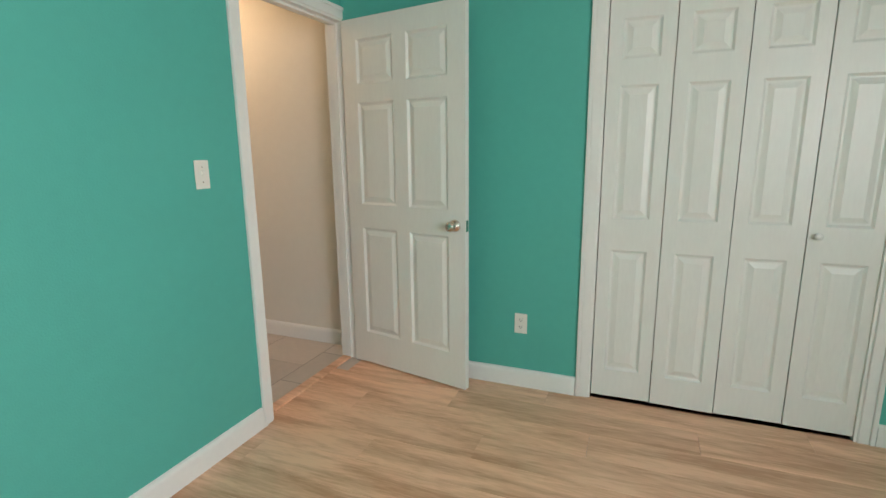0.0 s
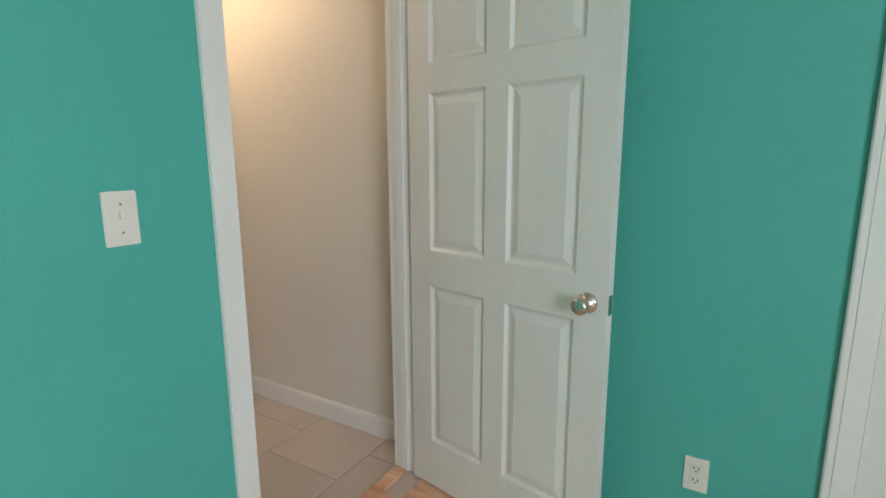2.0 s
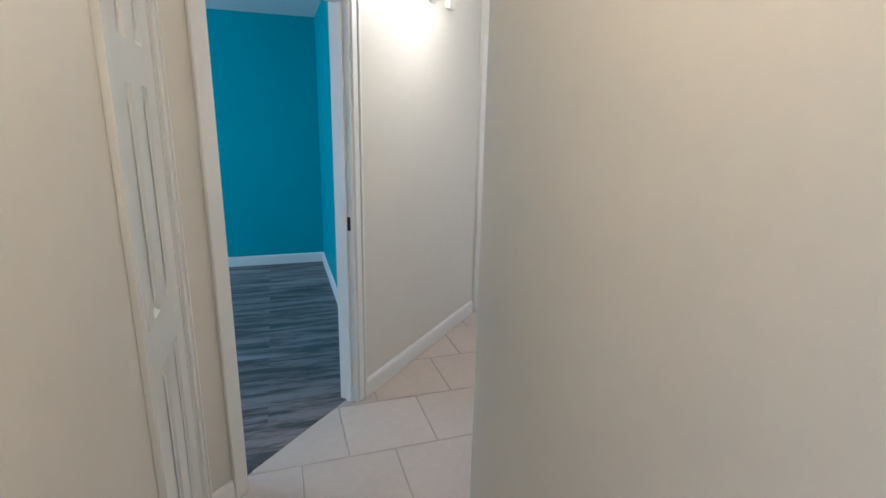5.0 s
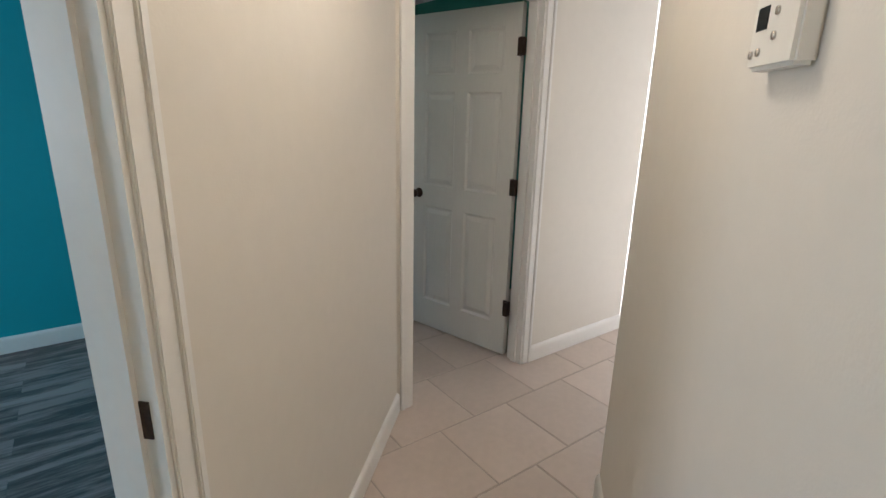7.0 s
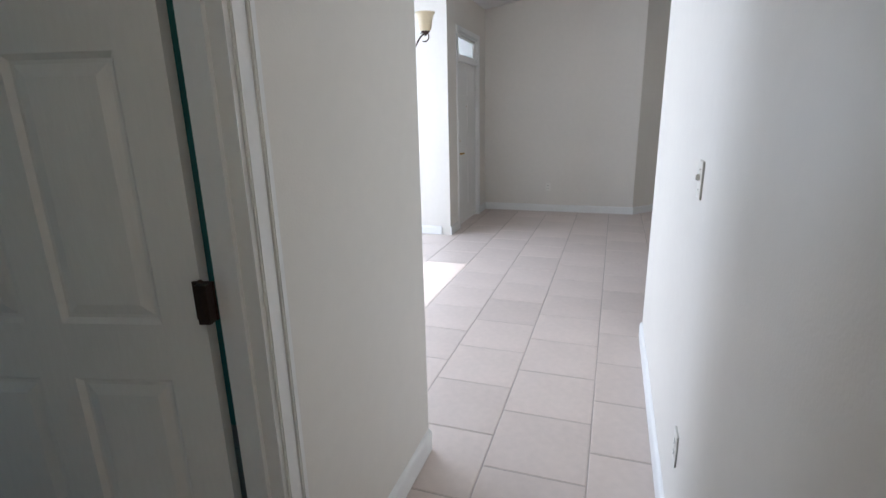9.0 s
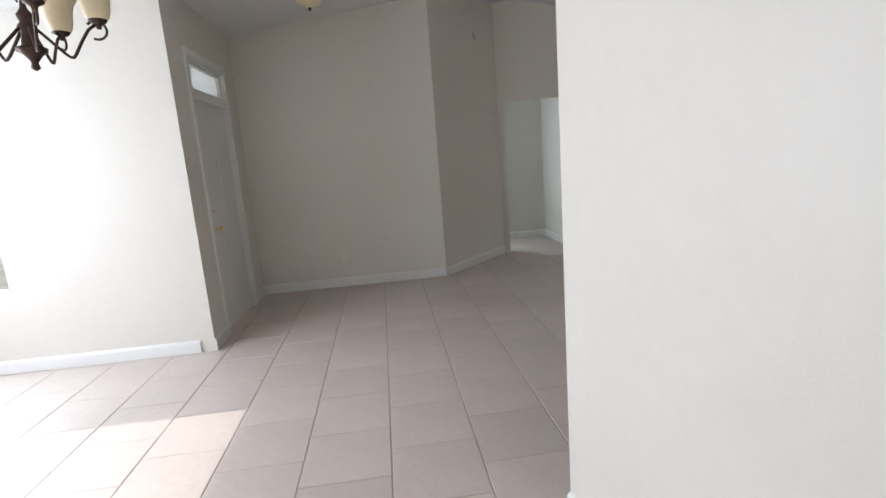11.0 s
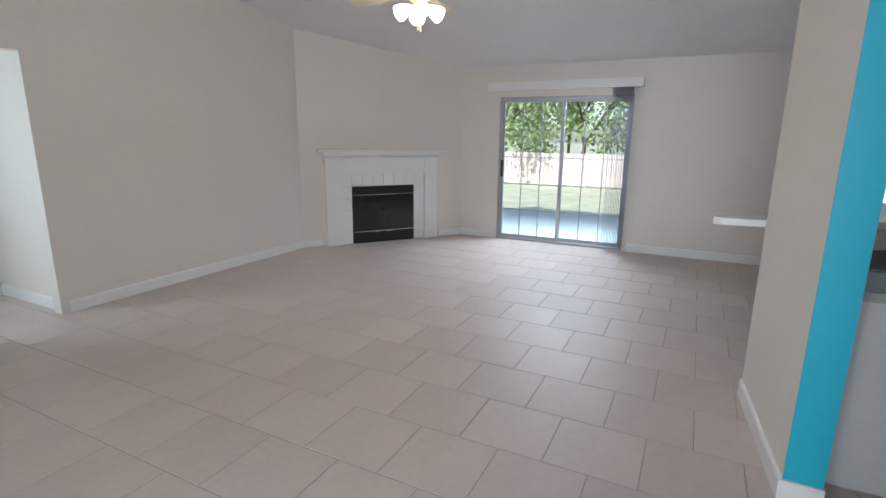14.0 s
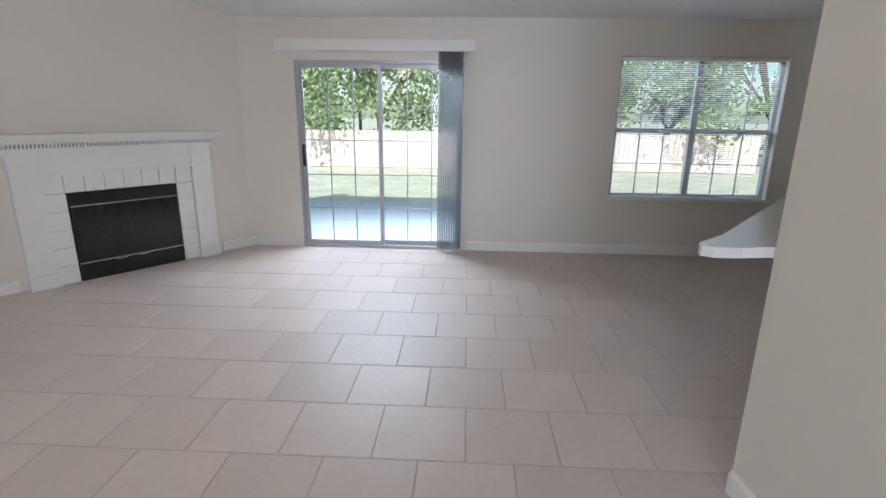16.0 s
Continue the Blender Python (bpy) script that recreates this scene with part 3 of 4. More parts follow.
part("deadbolt", lathe([(0.028, 0), (0.028, 0.01), (0.012, 0.012), (0.01, 0.025)], 16, Matrix.Translation((1.268, -0.03, 1.10)) @ pose(0, 0, 0, -90)), BRASS, fd)
part("peephole", lathe([(0.009, 0), (0.009, 0.004)], 10, Matrix.Translation((0.9, -0.03, 1.52)) @ pose(0, 0, 0, -90)), BRASS, fd)
part("transom_bar", boxes((0.43, 1.365, -0.10, 0.004, 2.04, 2.10), bevel=0.004), WHITE, fd)
part("frame", boxes((0.43, 0.45, -0.11, 0.004, 0, 2.37), (1.345, 1.365, -0.11, 0.004, 0, 2.37), (0.45, 1.345, -0.11, 0.004, 2.35, 2.37)), WHITE, fd)
part("casing", boxes((0.37, 0.43, 0, 0.018, 0, 2.43), (1.365, 1.425, 0, 0.018, 0, 2.43), (0.43, 1.365, 0, 0.018, 2.37, 2.43), bevel=0.003), WHITE, fd)
part("transom_frame", boxes((0.47, 0.51, -0.07, -0.02, 2.10, 2.35), (1.285, 1.325, -0.07, -0.02, 2.10, 2.35), (0.51, 1.285, -0.07, -0.02, 2.10, 2.13), (0.51, 1.285, -0.07, -0.02, 2.32, 2.35)), WHITE, fd)
tp = part("transom_pane", boxes((0.51, 1.285, -0.05, -0.046, 2.13, 2.32)), FROSTED, fd)

# ---- fireplace, in the axes of its wall ----
fp = empty("fireplace", wp, "white mantel fireplace with tiled surround and black insert", "fireplace")
C = 1.255
part("firebox", boxes((C - 0.455, C + 0.455, 0.0, 0.05, 0.0, 0.795), bevel=0.003), BLACK, fp, "black metal fireplace insert")
part("glass_door", boxes((C - 0.435, C - 0.004, 0.05, 0.058, 0.175, 0.675), (C + 0.004, C + 0.435, 0.05, 0.058, 0.175, 0.675)), BLACKGLASS, fp, "smoked glass fireplace doors")
for z in (0.165, 0.68):
    part("trim_bar", boxes((C - 0.45, C + 0.45, 0.05, 0.064, z - 0.006, z + 0.006), bevel=0.002), NICKEL, fp, "thin bright metal trim bar")
for x in (C - 0.07, C + 0.12):
    part("handle", boxes((x - 0.045, x + 0.045, 0.058, 0.078, 0.15, 0.162), bevel=0.003), NICKEL, fp)
for n in range(5):                                   # surround tiles on both sides, then across
    for x0, x1 in ((C - 0.62, C - 0.46), (C + 0.46, C + 0.62)):
        part("tile", boxes((x0 + 0.002, x1 - 0.002, 0.0, 0.045, n * 0.16 + 0.002, n * 0.16 + 0.158), bevel=0.002), WHITE, fp)
for n in range(8):
    x0 = C - 0.62 + n * 0.155
    part("tile", boxes((x0 + 0.002, x0 + 0.153, 0.0, 0.045, 0.802, 0.957), bevel=0.002), WHITE, fp)
for x0, x1 in ((C - 0.82, C - 0.62), (C + 0.62, C + 0.82)):
    part("pilaster", boxes((x0, x1, 0.0, 0.075, 0.0, 1.15), (x0 - 0.008, x1 + 0.008, 0.0, 0.09, 0.0, 0.13), bevel=0.004), WHITE, fp)
part("frieze", boxes((C - 0.62, C + 0.62, 0.0, 0.07, 0.96, 1.15), (C - 0.64, C + 0.64, 0.0, 0.085, 0.955, 0.985), bevel=0.004), WHITE, fp)
part("crown", boxes((C - 0.84, C + 0.84, 0, 0.10, 1.15, 1.19), (C - 0.86, C + 0.86, 0, 0.13, 1.225, 1.26), bevel=0.004), WHITE, fp)
dent = bmesh.new()
for n in range(64):
    x = C - 0.83 + n * 0.026
    box(dent, x, x + 0.016, 0, 0.108, 1.19, 1.225)
part("dentil_moulding", dent, WHITE, fp)
part("mantel_shelf", boxes((C - 0.92, C + 0.92, 0, 0.19, 1.26, 1.30), bevel=0.006), WHITE, fp)

# ---- sliding glass door, in the axes of its wall ----
S0, S1, H = 4.148, 5.948, 2.03
sl = empty("sliding_door", ws, "grey aluminium sliding glass patio door with grille bars", "sliding door", kind="structure")
part("frame", boxes((S0, S0 + 0.03, -0.12, 0.004, 0, H), (S1 - 0.03, S1, -0.12, 0.004, 0, H), (S0 + 0.03, S1 - 0.03, -0.12, 0.004, H - 0.03, H), (S0 + 0.03, S1 - 0.03, -0.12, 0.008, 0.0, 0.03)), ALU, sl)
MID = (S0 + S1) / 2
for a, b, y in ((S0 + 0.03, MID + 0.02, -0.085), (MID - 0.02, S1 - 0.03, -0.04)):
    sash = part("sash", boxes((a, a + 0.04, y - 0.015, y + 0.015, 0.03, H - 0.03), (b - 0.04, b, y - 0.015, y + 0.015, 0.03, H - 0.03),
                              (a + 0.04, b - 0.04, y - 0.015, y + 0.015, 0.03, 0.075), (a + 0.04, b - 0.04, y - 0.015, y + 0.015, H - 0.075, H - 0.03)), ALU, sl)
    g = part("pane", boxes((a + 0.04, b - 0.04, y - 0.003, y + 0.003, 0.075, H - 0.075)), GLASS, sash)
    g.visible_shadow = False
    # Bars in grey instead of white: their shade against the daylight is in the colour.
    for k in (1, 2):
        x = a + 0.04 + (b - a - 0.08) * k / 3
        part("grille_bar", boxes((x - 0.006, x + 0.006, y - 0.007, y + 0.007, 0.075, H - 0.075)), ALU, sash)
    for k in (1, 2, 3, 4):
        z = 0.075 + (H - 0.15) * k / 5
        part("grille_bar", boxes((a + 0.04, b - 0.04, y - 0.0065, y + 0.0065, z - 0.006, z + 0.006)), ALU, sash)
part("pull_handle", boxes((S1 - 0.075, S1 - 0.045, -0.025, 0.03, 0.92, 1.16), bevel=0.006), BLACK, sl, "black sliding door pull handle")
va = empty("vertical_blind", ws, "white valance with grey vertical blind slats gathered aside", "blind")
part("valance", boxes((S0 - 0.1, S1 + 0.16, 0.003, 0.1, 2.115, 2.225), bevel=0.004), WHITE, va)
for n in range(13):
    x = S0 + 0.02 + n * 0.02
    bm = boxes((-0.001, 0.001, -0.042, 0.042, 0.03, 2.115))
    bm.transform(pose(x, 0.055, 0, 0, 0, 12))
    part("slat", bm, SHEER, va)

# ---- breakfast window with mini blind ----
wi = empty("window_1", ws, "double-hung twin window with white frame", "window", kind="structure")
A0, A1, B0, B1 = 0.86, 2.54, 0.64, 2.095
part("window_frame", boxes((A0, A0 + 0.04, -0.13, -0.07, B0, B1), (A1 - 0.04, A1, -0.13, -0.07, B0, B1), (A0 + 0.04, A1 - 0.04, -0.13, -0.07, B1 - 0.04, B1), (A0 + 0.04, A1 - 0.04, -0.13, -0.07, B0, B0 + 0.04),
                           ((A0 + A1) / 2 - 0.03, (A0 + A1) / 2 + 0.03, -0.13, -0.07, B0 + 0.04, B1 - 0.04), (A0 + 0.04, (A0 + A1) / 2 - 0.03, -0.12, -0.08, 1.33, 1.38), ((A0 + A1) / 2 + 0.03, A1 - 0.04, -0.12, -0.08, 1.33, 1.38)), ALU, wi)
part("window_sill", boxes((A0 - 0.03, A1 + 0.03, -0.07, 0.03, B0 - 0.025, B0 - 0.002), bevel=0.004), WHITE, wi)
for a, b in ((A0 + 0.04, (A0 + A1) / 2 - 0.03), ((A0 + A1) / 2 + 0.03, A1 - 0.04)):
    for c, d in ((B0 + 0.04, 1.33), (1.38, B1 - 0.04)):
        g = part("pane", boxes((a, b, -0.103, -0.099, c, d)), GLASS, wi)
        g.visible_shadow = False
        # Grey here too puts the backlit shade of the bars into their colour.
        for k in (1, 2):
            part("grille_bar", boxes((a + (b - a) * k / 3 - 0.005, a + (b - a) * k / 3 + 0.005, -0.11, -0.092, c, d)), ALU, g)
        part("grille_bar", boxes((a, b, -0.1095, -0.0925, (c + d) / 2 - 0.005, (c + d) / 2 + 0.005)), ALU, g)
bl = empty("mini_blind", ws, "white mini blind lowered over the window, slats open", "blind")
part("headrail", boxes((A0 + 0.01, A1 - 0.01, -0.05, -0.015, B1 - 0.035, B1 - 0.003), bevel=0.002), WHITE, bl)
part("bottom_rail", boxes((A0 + 0.015, A1 - 0.015, -0.045, -0.02, B0 + 0.005, B0 + 0.02), bevel=0.002), VINYL, bl)
slat_bm = boxes((A0 + 0.015, A1 - 0.015, -0.0115, 0.0115, -0.0004, 0.0004))
slat_me = bpy.data.meshes.new("slat")
slat_bm.to_mesh(slat_me)
slat_me.materials.append(VINYL)
for n in range(66):
    s = new("slat", slat_me)
    s.parent = bl
    s.matrix_basis = pose(0, -0.032, B0 + 0.033 + n * 0.0208, 14)
for x in (A0 + 0.3, (A0 + A1) / 2, A1 - 0.3):
    part("cord", tube([(x, -0.02, B0 + 0.01), (x, -0.02, B1 - 0.02)], 0.0012, 5), VINYL, bl)

# ---- other windows out of view ----
def plain_window(m, a, b, c, d, depth):
    e = empty("window_2", m, "white framed window", "window", kind="structure")
    part("window_frame", boxes((a, a + 0.05, -depth, -depth + 0.05, c, d), (b - 0.05, b, -depth, -depth + 0.05, c, d), (a + 0.05, b - 0.05, -depth, -depth + 0.05, c, c + 0.05), (a + 0.05, b - 0.05, -depth, -depth + 0.05, d - 0.05, d)), WHITE, e)


plain_window(wall_frame((-8.0, 6.69), (-8.0, 2.82))[0], 1.07, 3.0, 0.45, 2.25, 0.15)
# Frame of the added dining front window, there only for the hall's extra light.
plain_window(wall_frame((-5.64, 6.69), (-8.0, 6.69))[0], 1.3, 2.25, 0.6, 2.13, 0.11)
plain_window(wall_frame((3.5, -4.5), (3.5, -0.03))[0], 0.5, 2.3, 0.85, 2.1, 0.15)
plain_window(wall_frame((-6.24, -4.0), (-2.7, -4.0))[0], 0.8, 2.5, 0.9, 2.1, 0.15)

# ---- kitchen ----
bar = empty("breakfast_bar", pose(0, 0, 0), "white bar top with rounded end on a half wall", "breakfast bar")
part("bar_top", prism([(-0.375, 4.46), (-0.40, 4.60), (-0.40, 4.70), (-0.375, 4.735), (-0.33, 4.725), (-0.2, 4.58), (1.35, 3.30), (1.1, 2.72), (0.7, 2.7), (-0.375, 4.25)], 1.02, 1.06), BARTOP, bar, "glossy white laminate bar top")
part("half_wall", prism([(-0.38, 4.2), (-0.38, 4.34), (0.66, 2.86), (0.58, 2.78)], 0.0, 1.02), CREAM, bar)
kc = empty("kitchen_cabinet", pose(0, 0, 0), "pale base cabinet below the sink counter", "cabinet")
part("body", boxes((-1.16, -0.09, 3.72, 4.245, 0.09, 0.87), (-1.12, -0.09, 3.78, 4.245, 0.0, 0.09)), CABGREY, kc)
for n in range(2):
    dd = part("door", boxes((-1.13 + n * 0.51, -0.63 + n * 0.51, 3.70, 3.72, 0.12, 0.84), bevel=0.004), CABGREY, kc)
    part("handle", boxes((-0.70 + n * 0.51, -0.68 + n * 0.51, 3.675, 3.7, 0.7, 0.8), bevel=0.004), NICKEL, dd)
wt = tagged(obj("worktop", boxes((-1.18, -0.75, 3.68, 4.25, 0.871, 0.91), (-0.15, -0.07, 3.68, 4.25, 0.871, 0.91), (-0.75, -0.15, 3.68, 3.8, 0.871, 0.91), (-0.75, -0.15, 4.13, 4.25, 0.871, 0.91)), STONE), "grey laminate worktop with raised back edge", "worktop")
part("backsplash", boxes((-0.9, -0.07, 4.225, 4.25, 0.91, 1.05), bevel=0.003), STONE, wt)
sk = tagged(obj("sink", boxes((-0.76, -0.14, 3.79, 4.14, 0.905, 0.914), (-0.75, -0.735, 3.8, 4.13, 0.73, 0.905), (-0.165, -0.15, 3.8, 4.13, 0.73, 0.905), (-0.75, -0.15, 3.8, 3.815, 0.73, 0.905), (-0.75, -0.15, 4.115, 4.13, 0.73, 0.905)), BLACK), "dark inset kitchen sink in the worktop", "sink")

# ---- bathroom ----
vn = empty("vanity", pose(0, 0, 0), "dark brown bathroom vanity with white basin top", "vanity")
part("body", boxes((-1.9, -1.1, -1.45, -0.925, 0.08, 0.78), (-1.88, -1.12, -1.4, -0.925, 0.0, 0.08)), ESPRESSO, vn)
for n in range(3):
    dr = part("drawer", boxes((-1.099, -1.08, -1.43, -0.95, 0.1 + n * 0.225, 0.31 + n * 0.225), bevel=0.004), ESPRESSO, vn)
    part("handle", boxes((-1.08, -1.05, -1.24, -1.12, 0.19 + n * 0.225, 0.215 + n * 0.225), bevel=0.004), NICKEL, dr)
part("basin_top", boxes((-1.92, -1.08, -1.47, -0.92, 0.78, 0.82), (-1.92, -1.08, -0.94, -0.92, 0.82, 0.92), bevel=0.006), PORCELAIN, vn)
part("faucet", tube([(-1.5, -1.0, 0.82), (-1.5, -1.0, 0.94), (-1.5, -1.04, 0.98), (-1.5, -1.12, 0.97), (-1.5, -1.13, 0.93)], 0.013), NICKEL, vn)

# ---- hall fittings ----
th = empty("thermostat", wd @ pose(0.72, 0, 1.628), "white wall thermostat with small dark display", "thermostat")
part("body", boxes((-0.075, 0.075, 0.0, 0.032, -0.055, 0.055), bevel=0.006), PLATE, th)
part("display", boxes((0.02, 0.055, 0.031, 0.0335, 0.0, 0.032)), BLACKGLASS, th)
for x, z in ((-0.01, 0.02), (-0.01, -0.012), (0.035, -0.03), (0.06, -0.032)):
    part("button", lathe([(0.006, 0), (0.006, 0.003), (0.003, 0.004)], 10, Matrix.Translation((x, 0.032, z)) @ pose(0, 0, 0, -90)), NICKEL, th)
for s, w_ in ((0.97, 0.07), (0.75, 0.09)):
    e = empty("door_chime", wg @ pose(s - 0.2, 0, 2.24), "small white door chime box high on the wall", "door chime", "door chimes")
    part("cover", boxes((-w_ / 2, w_ / 2, 0, 0.04, -0.055, 0.055), bevel=0.006), PLATE, e)

# ---- chandelier over the dining space ----
def shade_profile():
    out = [(0.03, 0.0), (0.042, 0.012), (0.05, 0.04), (0.055, 0.08), (0.064, 0.115), (0.078, 0.135)]
    return out + [(r - 0.004, z) for r, z in reversed(out)]


ch = empty("chandelier", pose(-5.33, 4.8, 1.86), "antique bronze five-arm chandelier with amber glass shades", "chandelier")
part("column", lathe([(0.004, 0.0), (0.016, 0.01), (0.012, 0.03), (0.03, 0.055), (0.05, 0.07), (0.052, 0.082), (0.03, 0.09), (0.024, 0.14), (0.032, 0.16), (0.02, 0.175), (0.028, 0.2), (0.012, 0.225), (0.008, 0.25), (0.008, 0.5), (0.02, 0.52), (0.008, 0.54)], 16), BRONZE, ch)
part("chain", tube([(0, 0, 0.54), (0, 0, 0.8), (0, 0, 1.02)], 0.006), BRONZE, ch)
part("canopy", lathe([(0.01, 0.95), (0.05, 0.97), (0.065, 1.02), (0.065, 1.03)], 20), BRONZE, ch)
for n in range(5):
    r = pose(0, 0, 0, 0, 0, 72 * n + 20)
    pts = [r @ Vector((0.02 + 0.21 * u + 0.02 * math.sin(6 * u), 0, 0.16 - 0.12 * math.sin(math.pi * min(1, u * 1.05)) + 0.02 * u)) for u in [i / 10 for i in range(11)]]
    curl = [r @ Vector((0.22 + 0.035 * math.cos(a), 0, 0.155 + 0.035 * math.sin(a))) for a in [i * 0.5 - 2 for i in range(10)]]
    arm = part("arm", tube(pts, 0.006), BRONZE, ch)
    part("scroll", tube(curl, 0.005), BRONZE, arm)
    stay = [r @ Vector((0.02 + 0.06 * math.sin(math.pi * u), 0, 0.25 + 0.26 * u)) for u in [i / 8 for i in range(9)]]
    part("stay", tube(stay, 0.004), BRONZE, ch)
    m = r @ Matrix.Translation((0.23, 0, 0.19))
    part("cup", lathe([(0.008, -0.03), (0.012, -0.015), (0.03, -0.005), (0.038, 0.012), (0.03, 0.014)], 16, m), BRONZE, ch)
    part("shade", lathe(shade_profile(), 20, m), AMBER, ch, "amber frosted glass bell shade")

fl = empty("ceiling_light", pose(-4.57, 7.67, 2.98), "bronze flush ceiling light with amber glass bowl", "ceiling light")
part("canopy", lathe([(0.15, 0.04), (0.17, 0.02), (0.17, -0.005), (0.14, -0.02)], 24), BRONZE, fl)
part("bowl", lathe([(0.14, -0.02), (0.125, -0.06), (0.09, -0.1), (0.04, -0.125), (0.01, -0.13)], 24), AMBER, fl, "amber glass bowl")
part("finial", lathe([(0.014, -0.128), (0.012, -0.145), (0.004, -0.16)], 10), BRONZE, fl)

# This first fixture is really off; its glow is added for dining daylight.
hl = empty("hall_light", pose(-3.4, 0.55, 2.44), "flush frosted glass ceiling light in the hall", "ceiling light")
part("base", lathe([(0.13, 0.0), (0.14, -0.02), (0.13, -0.03)], 24), NICKEL, hl)
part("bowl", lathe([(0.125, -0.03), (0.11, -0.07), (0.06, -0.1), (0.01, -0.105)], 24), BULB, hl)
# Fill light added here in place of daylight bounced up the hall.
bulb((-3.4, 0.55, 2.2), 4.8, (1.0, 0.9, 0.76), 0.1)
copy_thing(hl, pose(-1.25, -0.33, 2.44))
bulb((-1.25, -0.33, 2.2), 4.2, (1.0, 0.70, 0.38), 0.1)

# ---- ceiling fan ----
fn = empty("ceiling_fan", pose(-0.27, 6.75, 2.59), "white ceiling fan with light wood blades and lit glass lamps", "ceiling fan")
part("downrod", lathe([(0.06, 0.46), (0.055, 0.42), (0.012, 0.40), (0.012, 0.02), (0.03, 0.0)], 16), WHITE, fn)
part("motor", lathe([(0.03, 0.02), (0.1, 0.0), (0.13, -0.04), (0.13, -0.1), (0.09, -0.14), (0.05, -0.16)], 24), WHITE, fn)
part("light_fitter", lathe([(0.05, -0.16), (0.06, -0.19), (0.05, -0.23), (0.02, -0.25)], 20), BRASS, fn)
PALE = material("pale_maple_blade", (0.66, 0.55, 0.42), 0.35, vary=0.1, scale=4, stretch=(0.5, 4, 1))
for n in range(5):
    r = pose(0, 0, -0.09, 0, 0, 72 * n + 8) @ pose(0, 0, 0, 10)
    bm = prism([(0.2, -0.05), (0.62, -0.07), (0.66, -0.05), (0.67, 0), (0.66, 0.05), (0.62, 0.07), (0.2, 0.05)], -0.004, 0.004)
    bm.transform(r)
    b = part("blade", bm, PALE, fn, "pale maple fan blade")
    bm = boxes((0.1, 0.24, -0.018, 0.018, -0.012, -0.005), bevel=0.002)
    bm.transform(r)
    part("bracket", bm, BRASS, b)
for n in range(4):
    r = pose(0, 0, -0.2, 0, 0, 90 * n + 35) @ pose(0.06, 0, 0, 0, 118)
    prof = [(0.02, 0.0), (0.03, 0.02), (0.05, 0.06), (0.058, 0.1), (0.05, 0.115), (0.02, 0.125)]
    part("lamp_shade", lathe(prof, 16, r), BULB, fn, "lit frosted glass lamp shade")
for x in (0.02, -0.02):
    part("pull_chain", tube([(x, 0, -0.25), (x, 0, -0.36)], 0.002, 5), BRASS, fn)
bulb((-0.27, 6.75, 2.19), 7, (1.0, 0.82, 0.6), 0.12)

det = empty("smoke_detector", wj @ pose(0.5, 0, 2.85), "small white motion sensor high on angled wall", "sensor")
part("cover", boxes((-0.03, 0.03, 0, 0.04, -0.05, 0.05), bevel=0.01), PLATE, det)

# ---- outdoors ----
# Unseen white slab, added so something pale lies behind the transom.
tagged(obj("transom_slab", boxes((-8.1, -5.66, 6.82, 8.9, 2.62, 2.72)), CEIL), "white slab added outside above the front door, behind the transom", "porch roof", kind="structure")
tagged(obj("ground", boxes((-80, 120, -90, 100, -0.4, -0.16)), GRASS), "sunlit dry lawn around the house", "ground", kind="structure")
tagged(obj("patio", boxes((3.48, 6.6, 4.6, 8.6, -0.2, -0.05), bevel=0.01), PATIO), "pale concrete patio slab outside sliding door", "patio", kind="structure")
fe = empty("fence", pose(13.2, 0, 0), "low weathered wooden garden fence", "fence")
bd = boxes((-0.01, 0.01, 0.0, 0.135, -0.14, 0.95))
bme = bpy.data.meshes.new("board")
bd.to_mesh(bme)
bme.materials.append(FENCE)
for n in range(110):
    o = new("board", bme)
    o.parent = fe
    o.matrix_basis = pose(0, -3 + n * 0.145, 0)
part("rail", boxes((0.01, 0.05, -3, 13, 0.15, 0.24), (0.01, 0.05, -3, 13, 0.7, 0.79)), FENCE, fe)


def tree(x, y, h, r, seed, leaves=3800):
    rng = np.random.default_rng(seed)
    e = empty("tree", pose(x, y, -0.16), "leafy green garden tree behind the lawn", "tree", "garden trees")
    bm = bmesh.new()
    for k in range(6):
        a = rng.uniform(0, 6.28)
        tip = (math.cos(a) * r * 0.6, math.sin(a) * r * 0.6, h * rng.uniform(0.55, 0.85))
        t2 = tube([(0, 0, 0), (0.03, 0.02, h * 0.25), (tip[0] * 0.4, tip[1] * 0.4, h * 0.45), tip], 0.07 - 0.008 * k, 7)
        me = bpy.data.meshes.new("limb")
        t2.to_mesh(me)
        t2.free()
        bm.from_mesh(me)
    part("trunk", bm, BARK, e)
    blobs = rng.normal(0, 1, (26, 3)) * (r * 0.5, r * 0.5, h * 0.2) + (0, 0, h * 0.55)
    c = blobs[rng.integers(0, 26, leaves)] + rng.normal(0, 0.33, (leaves, 3)) * (1, 1, 0.8)
    c[:, 2] = np.maximum(c[:, 2], 0.25)
    u, v = rng.normal(0, 1, (leaves, 3)), rng.normal(0, 1, (leaves, 3))
    u /= np.linalg.norm(u, axis=1)[:, None]
    v -= u * (u * v).sum(1)[:, None]
    v /= np.linalg.norm(v, axis=1)[:, None]
    s = rng.uniform(0.05, 0.12, (leaves, 1))
    vs = np.stack([c - u * s, c + v * s * 0.55, c + u * s, c - v * s * 0.55], 1).reshape(-1, 3)
    me = bpy.data.meshes.new("crown")
    me.from_pydata(vs.tolist(), [], np.arange(leaves * 4).reshape(-1, 4).tolist())
    me.materials.append(LEAF)
    o = new("crown", me)
    o.parent = e


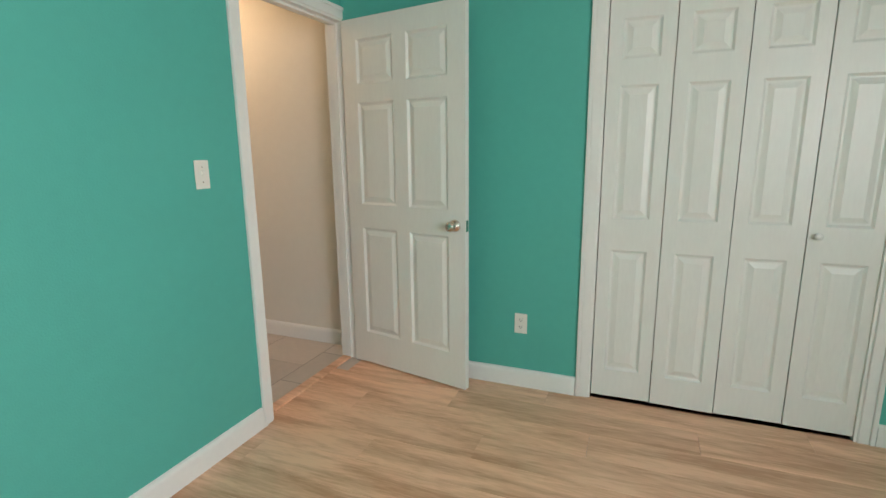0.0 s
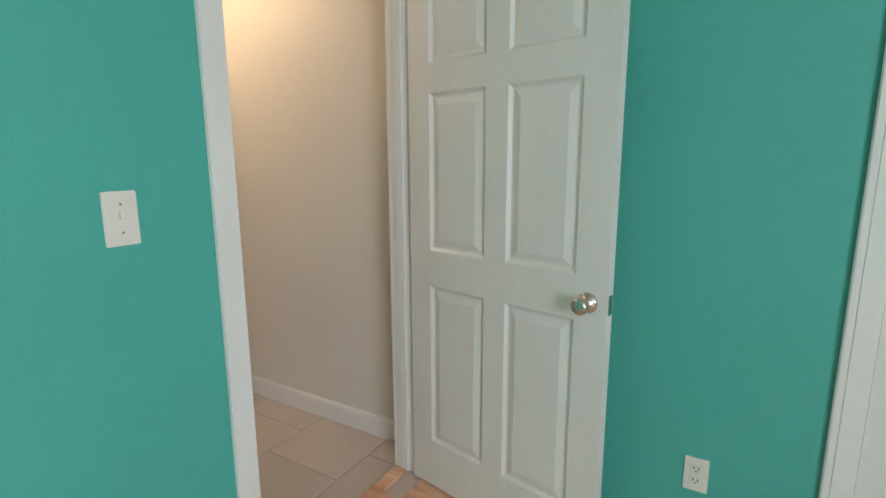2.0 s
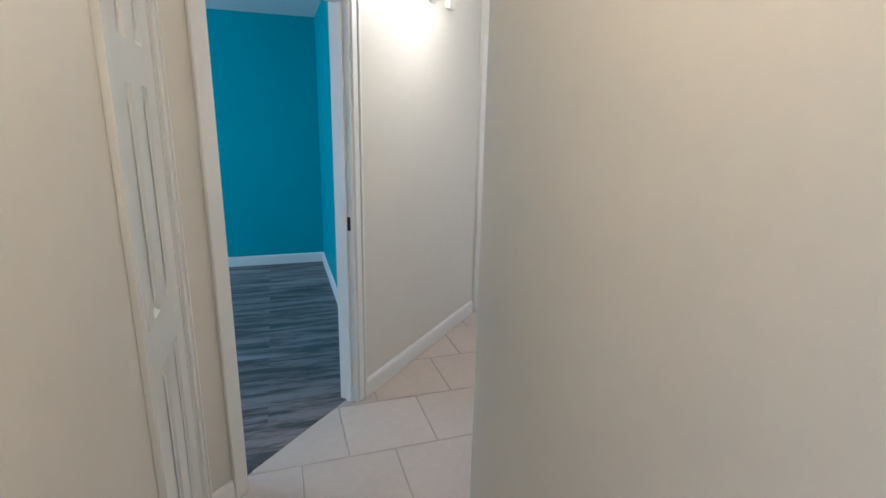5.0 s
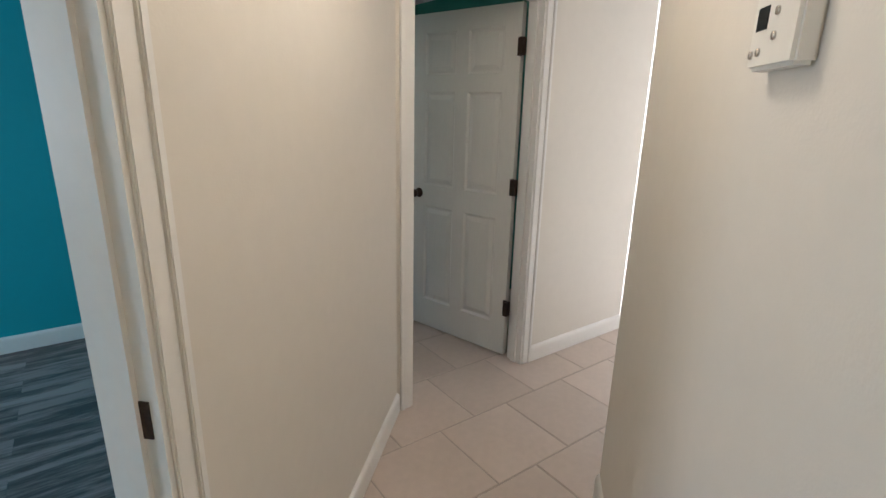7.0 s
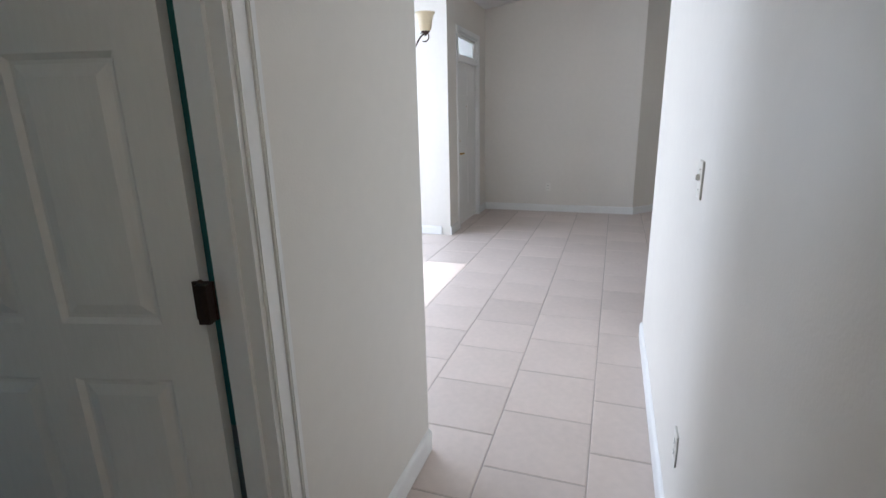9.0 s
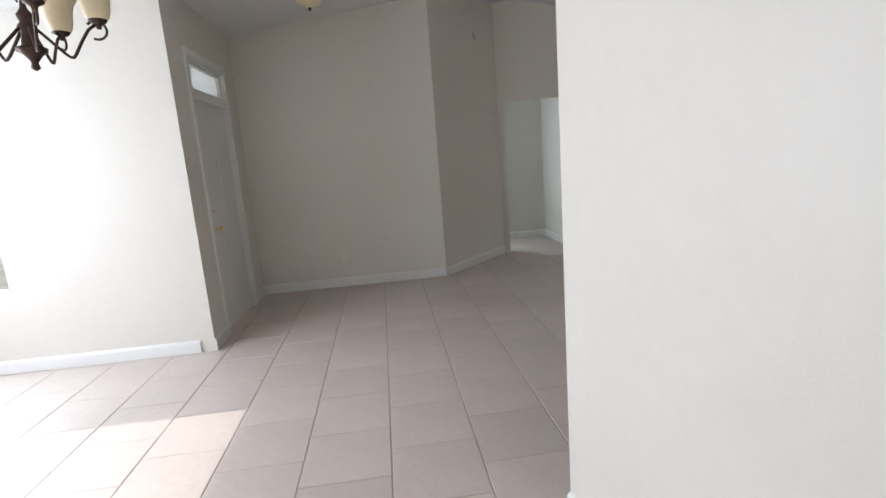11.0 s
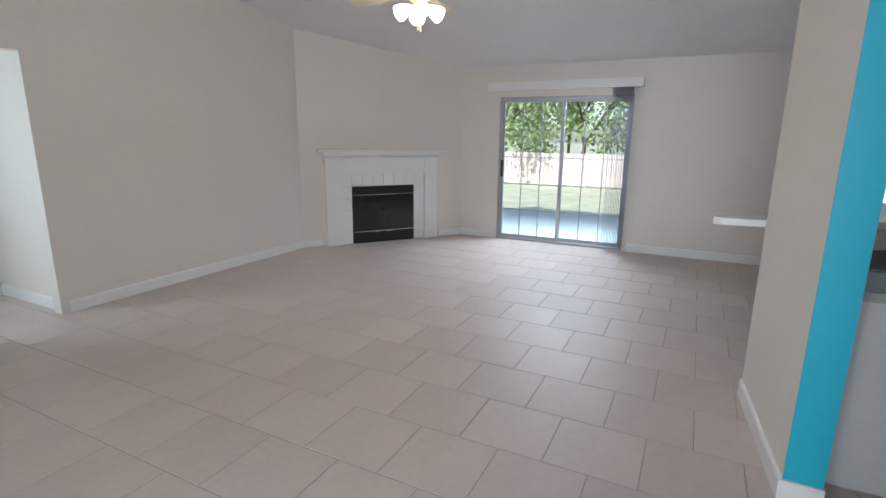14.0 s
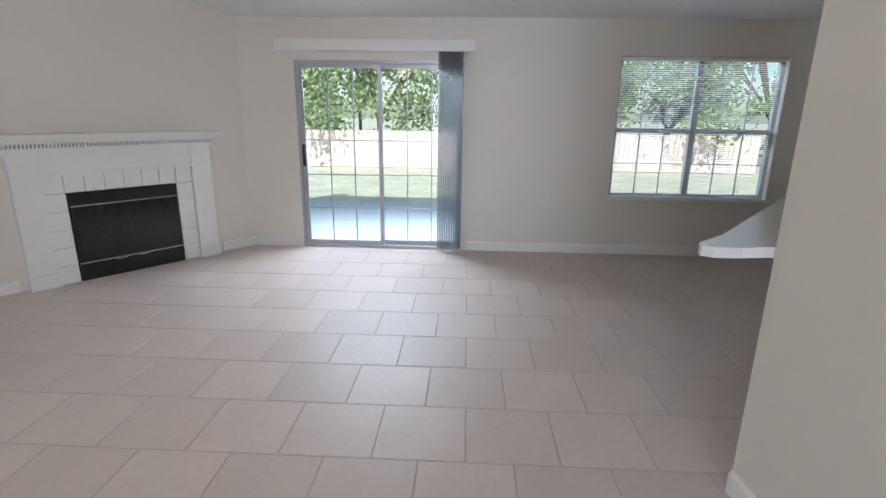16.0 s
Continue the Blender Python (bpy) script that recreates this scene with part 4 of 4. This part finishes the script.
for k, (x, y, h, r) in enumerate(((15, -1, 4.5, 2.4), (15.5, 2.6, 5.2, 2.6), (14.6, 5.6, 4.2, 2.2), (15.4, 8.6, 5.4, 2.6), (15, 11.8, 4.8, 2.4), (19, 0.5, 7, 3.2), (19.5, 5, 7.5, 3.4), (19, 10, 7, 3.4), (15.2, -4.5, 5, 2.6), (20, 15, 8, 3.6))):
    tree(x, y, h, r, k)

# ---- floor pieces ----
def piece_mesh(name, sx, sy, t, mat, ch=0.003):
    bm = bmesh.new()
    lv = [[bm.verts.new((sgx * (sx / 2 - i), sgy * (sy / 2 - i), z)) for sgx, sgy in ((-1, -1), (1, -1), (1, 1), (-1, 1))] for i, z in ((0, -t), (0, -ch), (ch, 0))]
    for a, b in zip(lv, lv[1:]):
        for i in range(4):
            bm.faces.new((a[i], a[(i + 1) % 4], b[(i + 1) % 4], b[i]))
    bm.faces.new(lv[-1])
    me = bpy.data.meshes.new(name)
    bm.to_mesh(me)
    bm.free()
    me.materials.append(mat)
    return me


P = 0.43
tile_me = piece_mesh("tile", P - 0.0055, P - 0.0055, 0.012, TILE)
rng = random.Random(4)
near, rest = 0, []
for i in range(-9, 18):
    for j in range(-8, 24):
        x, y = -4.14 + P * (i + 0.5), 1.493 + P * (j + 0.5 + (0.5 if i % 2 else 0))
        inside = (-8.1 < x < 3.45 and 2.6 < y < 9.7) or (-7.2 < x < -3.3 and 0.0 < y < 2.7 and x + y > -5.6) or (x > -3.0 and x < 0.0 and -1.0 < y < 0.3) or (-3.8 < x <= -3.0 and -0.6 < y < 1.4) or (-3.35 < x < 3.4 and 1.4 < y <= 2.6) or (-4.1 < x < -1.3 and y >= 9.7)
        if not inside or (x + y < -3.75 and y < 0.9) or x + y > 11.6:
            continue
        m = pose(x, y, rng.uniform(-0.002, -0.0006) - (0.002 if x > -0.3 and y < 0.5 else 0), rng.uniform(-0.12, 0.12), rng.uniform(-0.12, 0.12))
        if near < 300 and -4.8 < x < 2.2 and y < 8.3 and not (x > -3.3 and 0.4 < y < 4.3):
            o = new("tile", tile_me)
            o.parent = floor
            o.matrix_basis = m
            near += 1
        else:
            rest.append(m)
vs, fs = [], []
for m in rest:
    b = len(vs)
    vs += [tuple(m @ v.co) for v in tile_me.vertices]
    fs += [[b + q for q in p.vertices] for p in tile_me.polygons]
me = bpy.data.meshes.new("tiles")
me.from_pydata(vs, [], fs)
me.materials.append(TILE)
o = new("tiles", me)
o.parent = floor
tagged(o, "beige ceramic floor tiles farther off", kind="stuff")

oak_me = piece_mesh("plank", 1.2 - 0.001, 0.19 - 0.001, 0.008, OAK, 0.0008)
for j in range(23):
    for i in range(4):
        x = 0.04 + (i + 0.5) * 1.2 - (j * 0.47) % 1.2
        if x < -0.55 or x > 4:
            continue
        o = new("plank", oak_me)
        o.parent = floor_oak
        o.matrix_basis = pose(max(x, 0.55), -0.1 - j * 0.19, 0.0 - (0.0 if x > 0.55 else 0.0007))
grey_me = piece_mesh("plank", 0.15 - 0.001, 1.2 - 0.001, 0.008, GREYWOOD, 0.0008)
for i in range(23):
    for j in range(3):
        x, y = -6.165 + i * 0.15, -0.64 - j * 1.2 - (0.55 if i % 2 else 0.0)
        if x + y < -4.25 and y > -3.4:
            o = new("plank", grey_me)
            o.parent = floor_grey
            o.matrix_basis = pose(x, y, 0.0018)
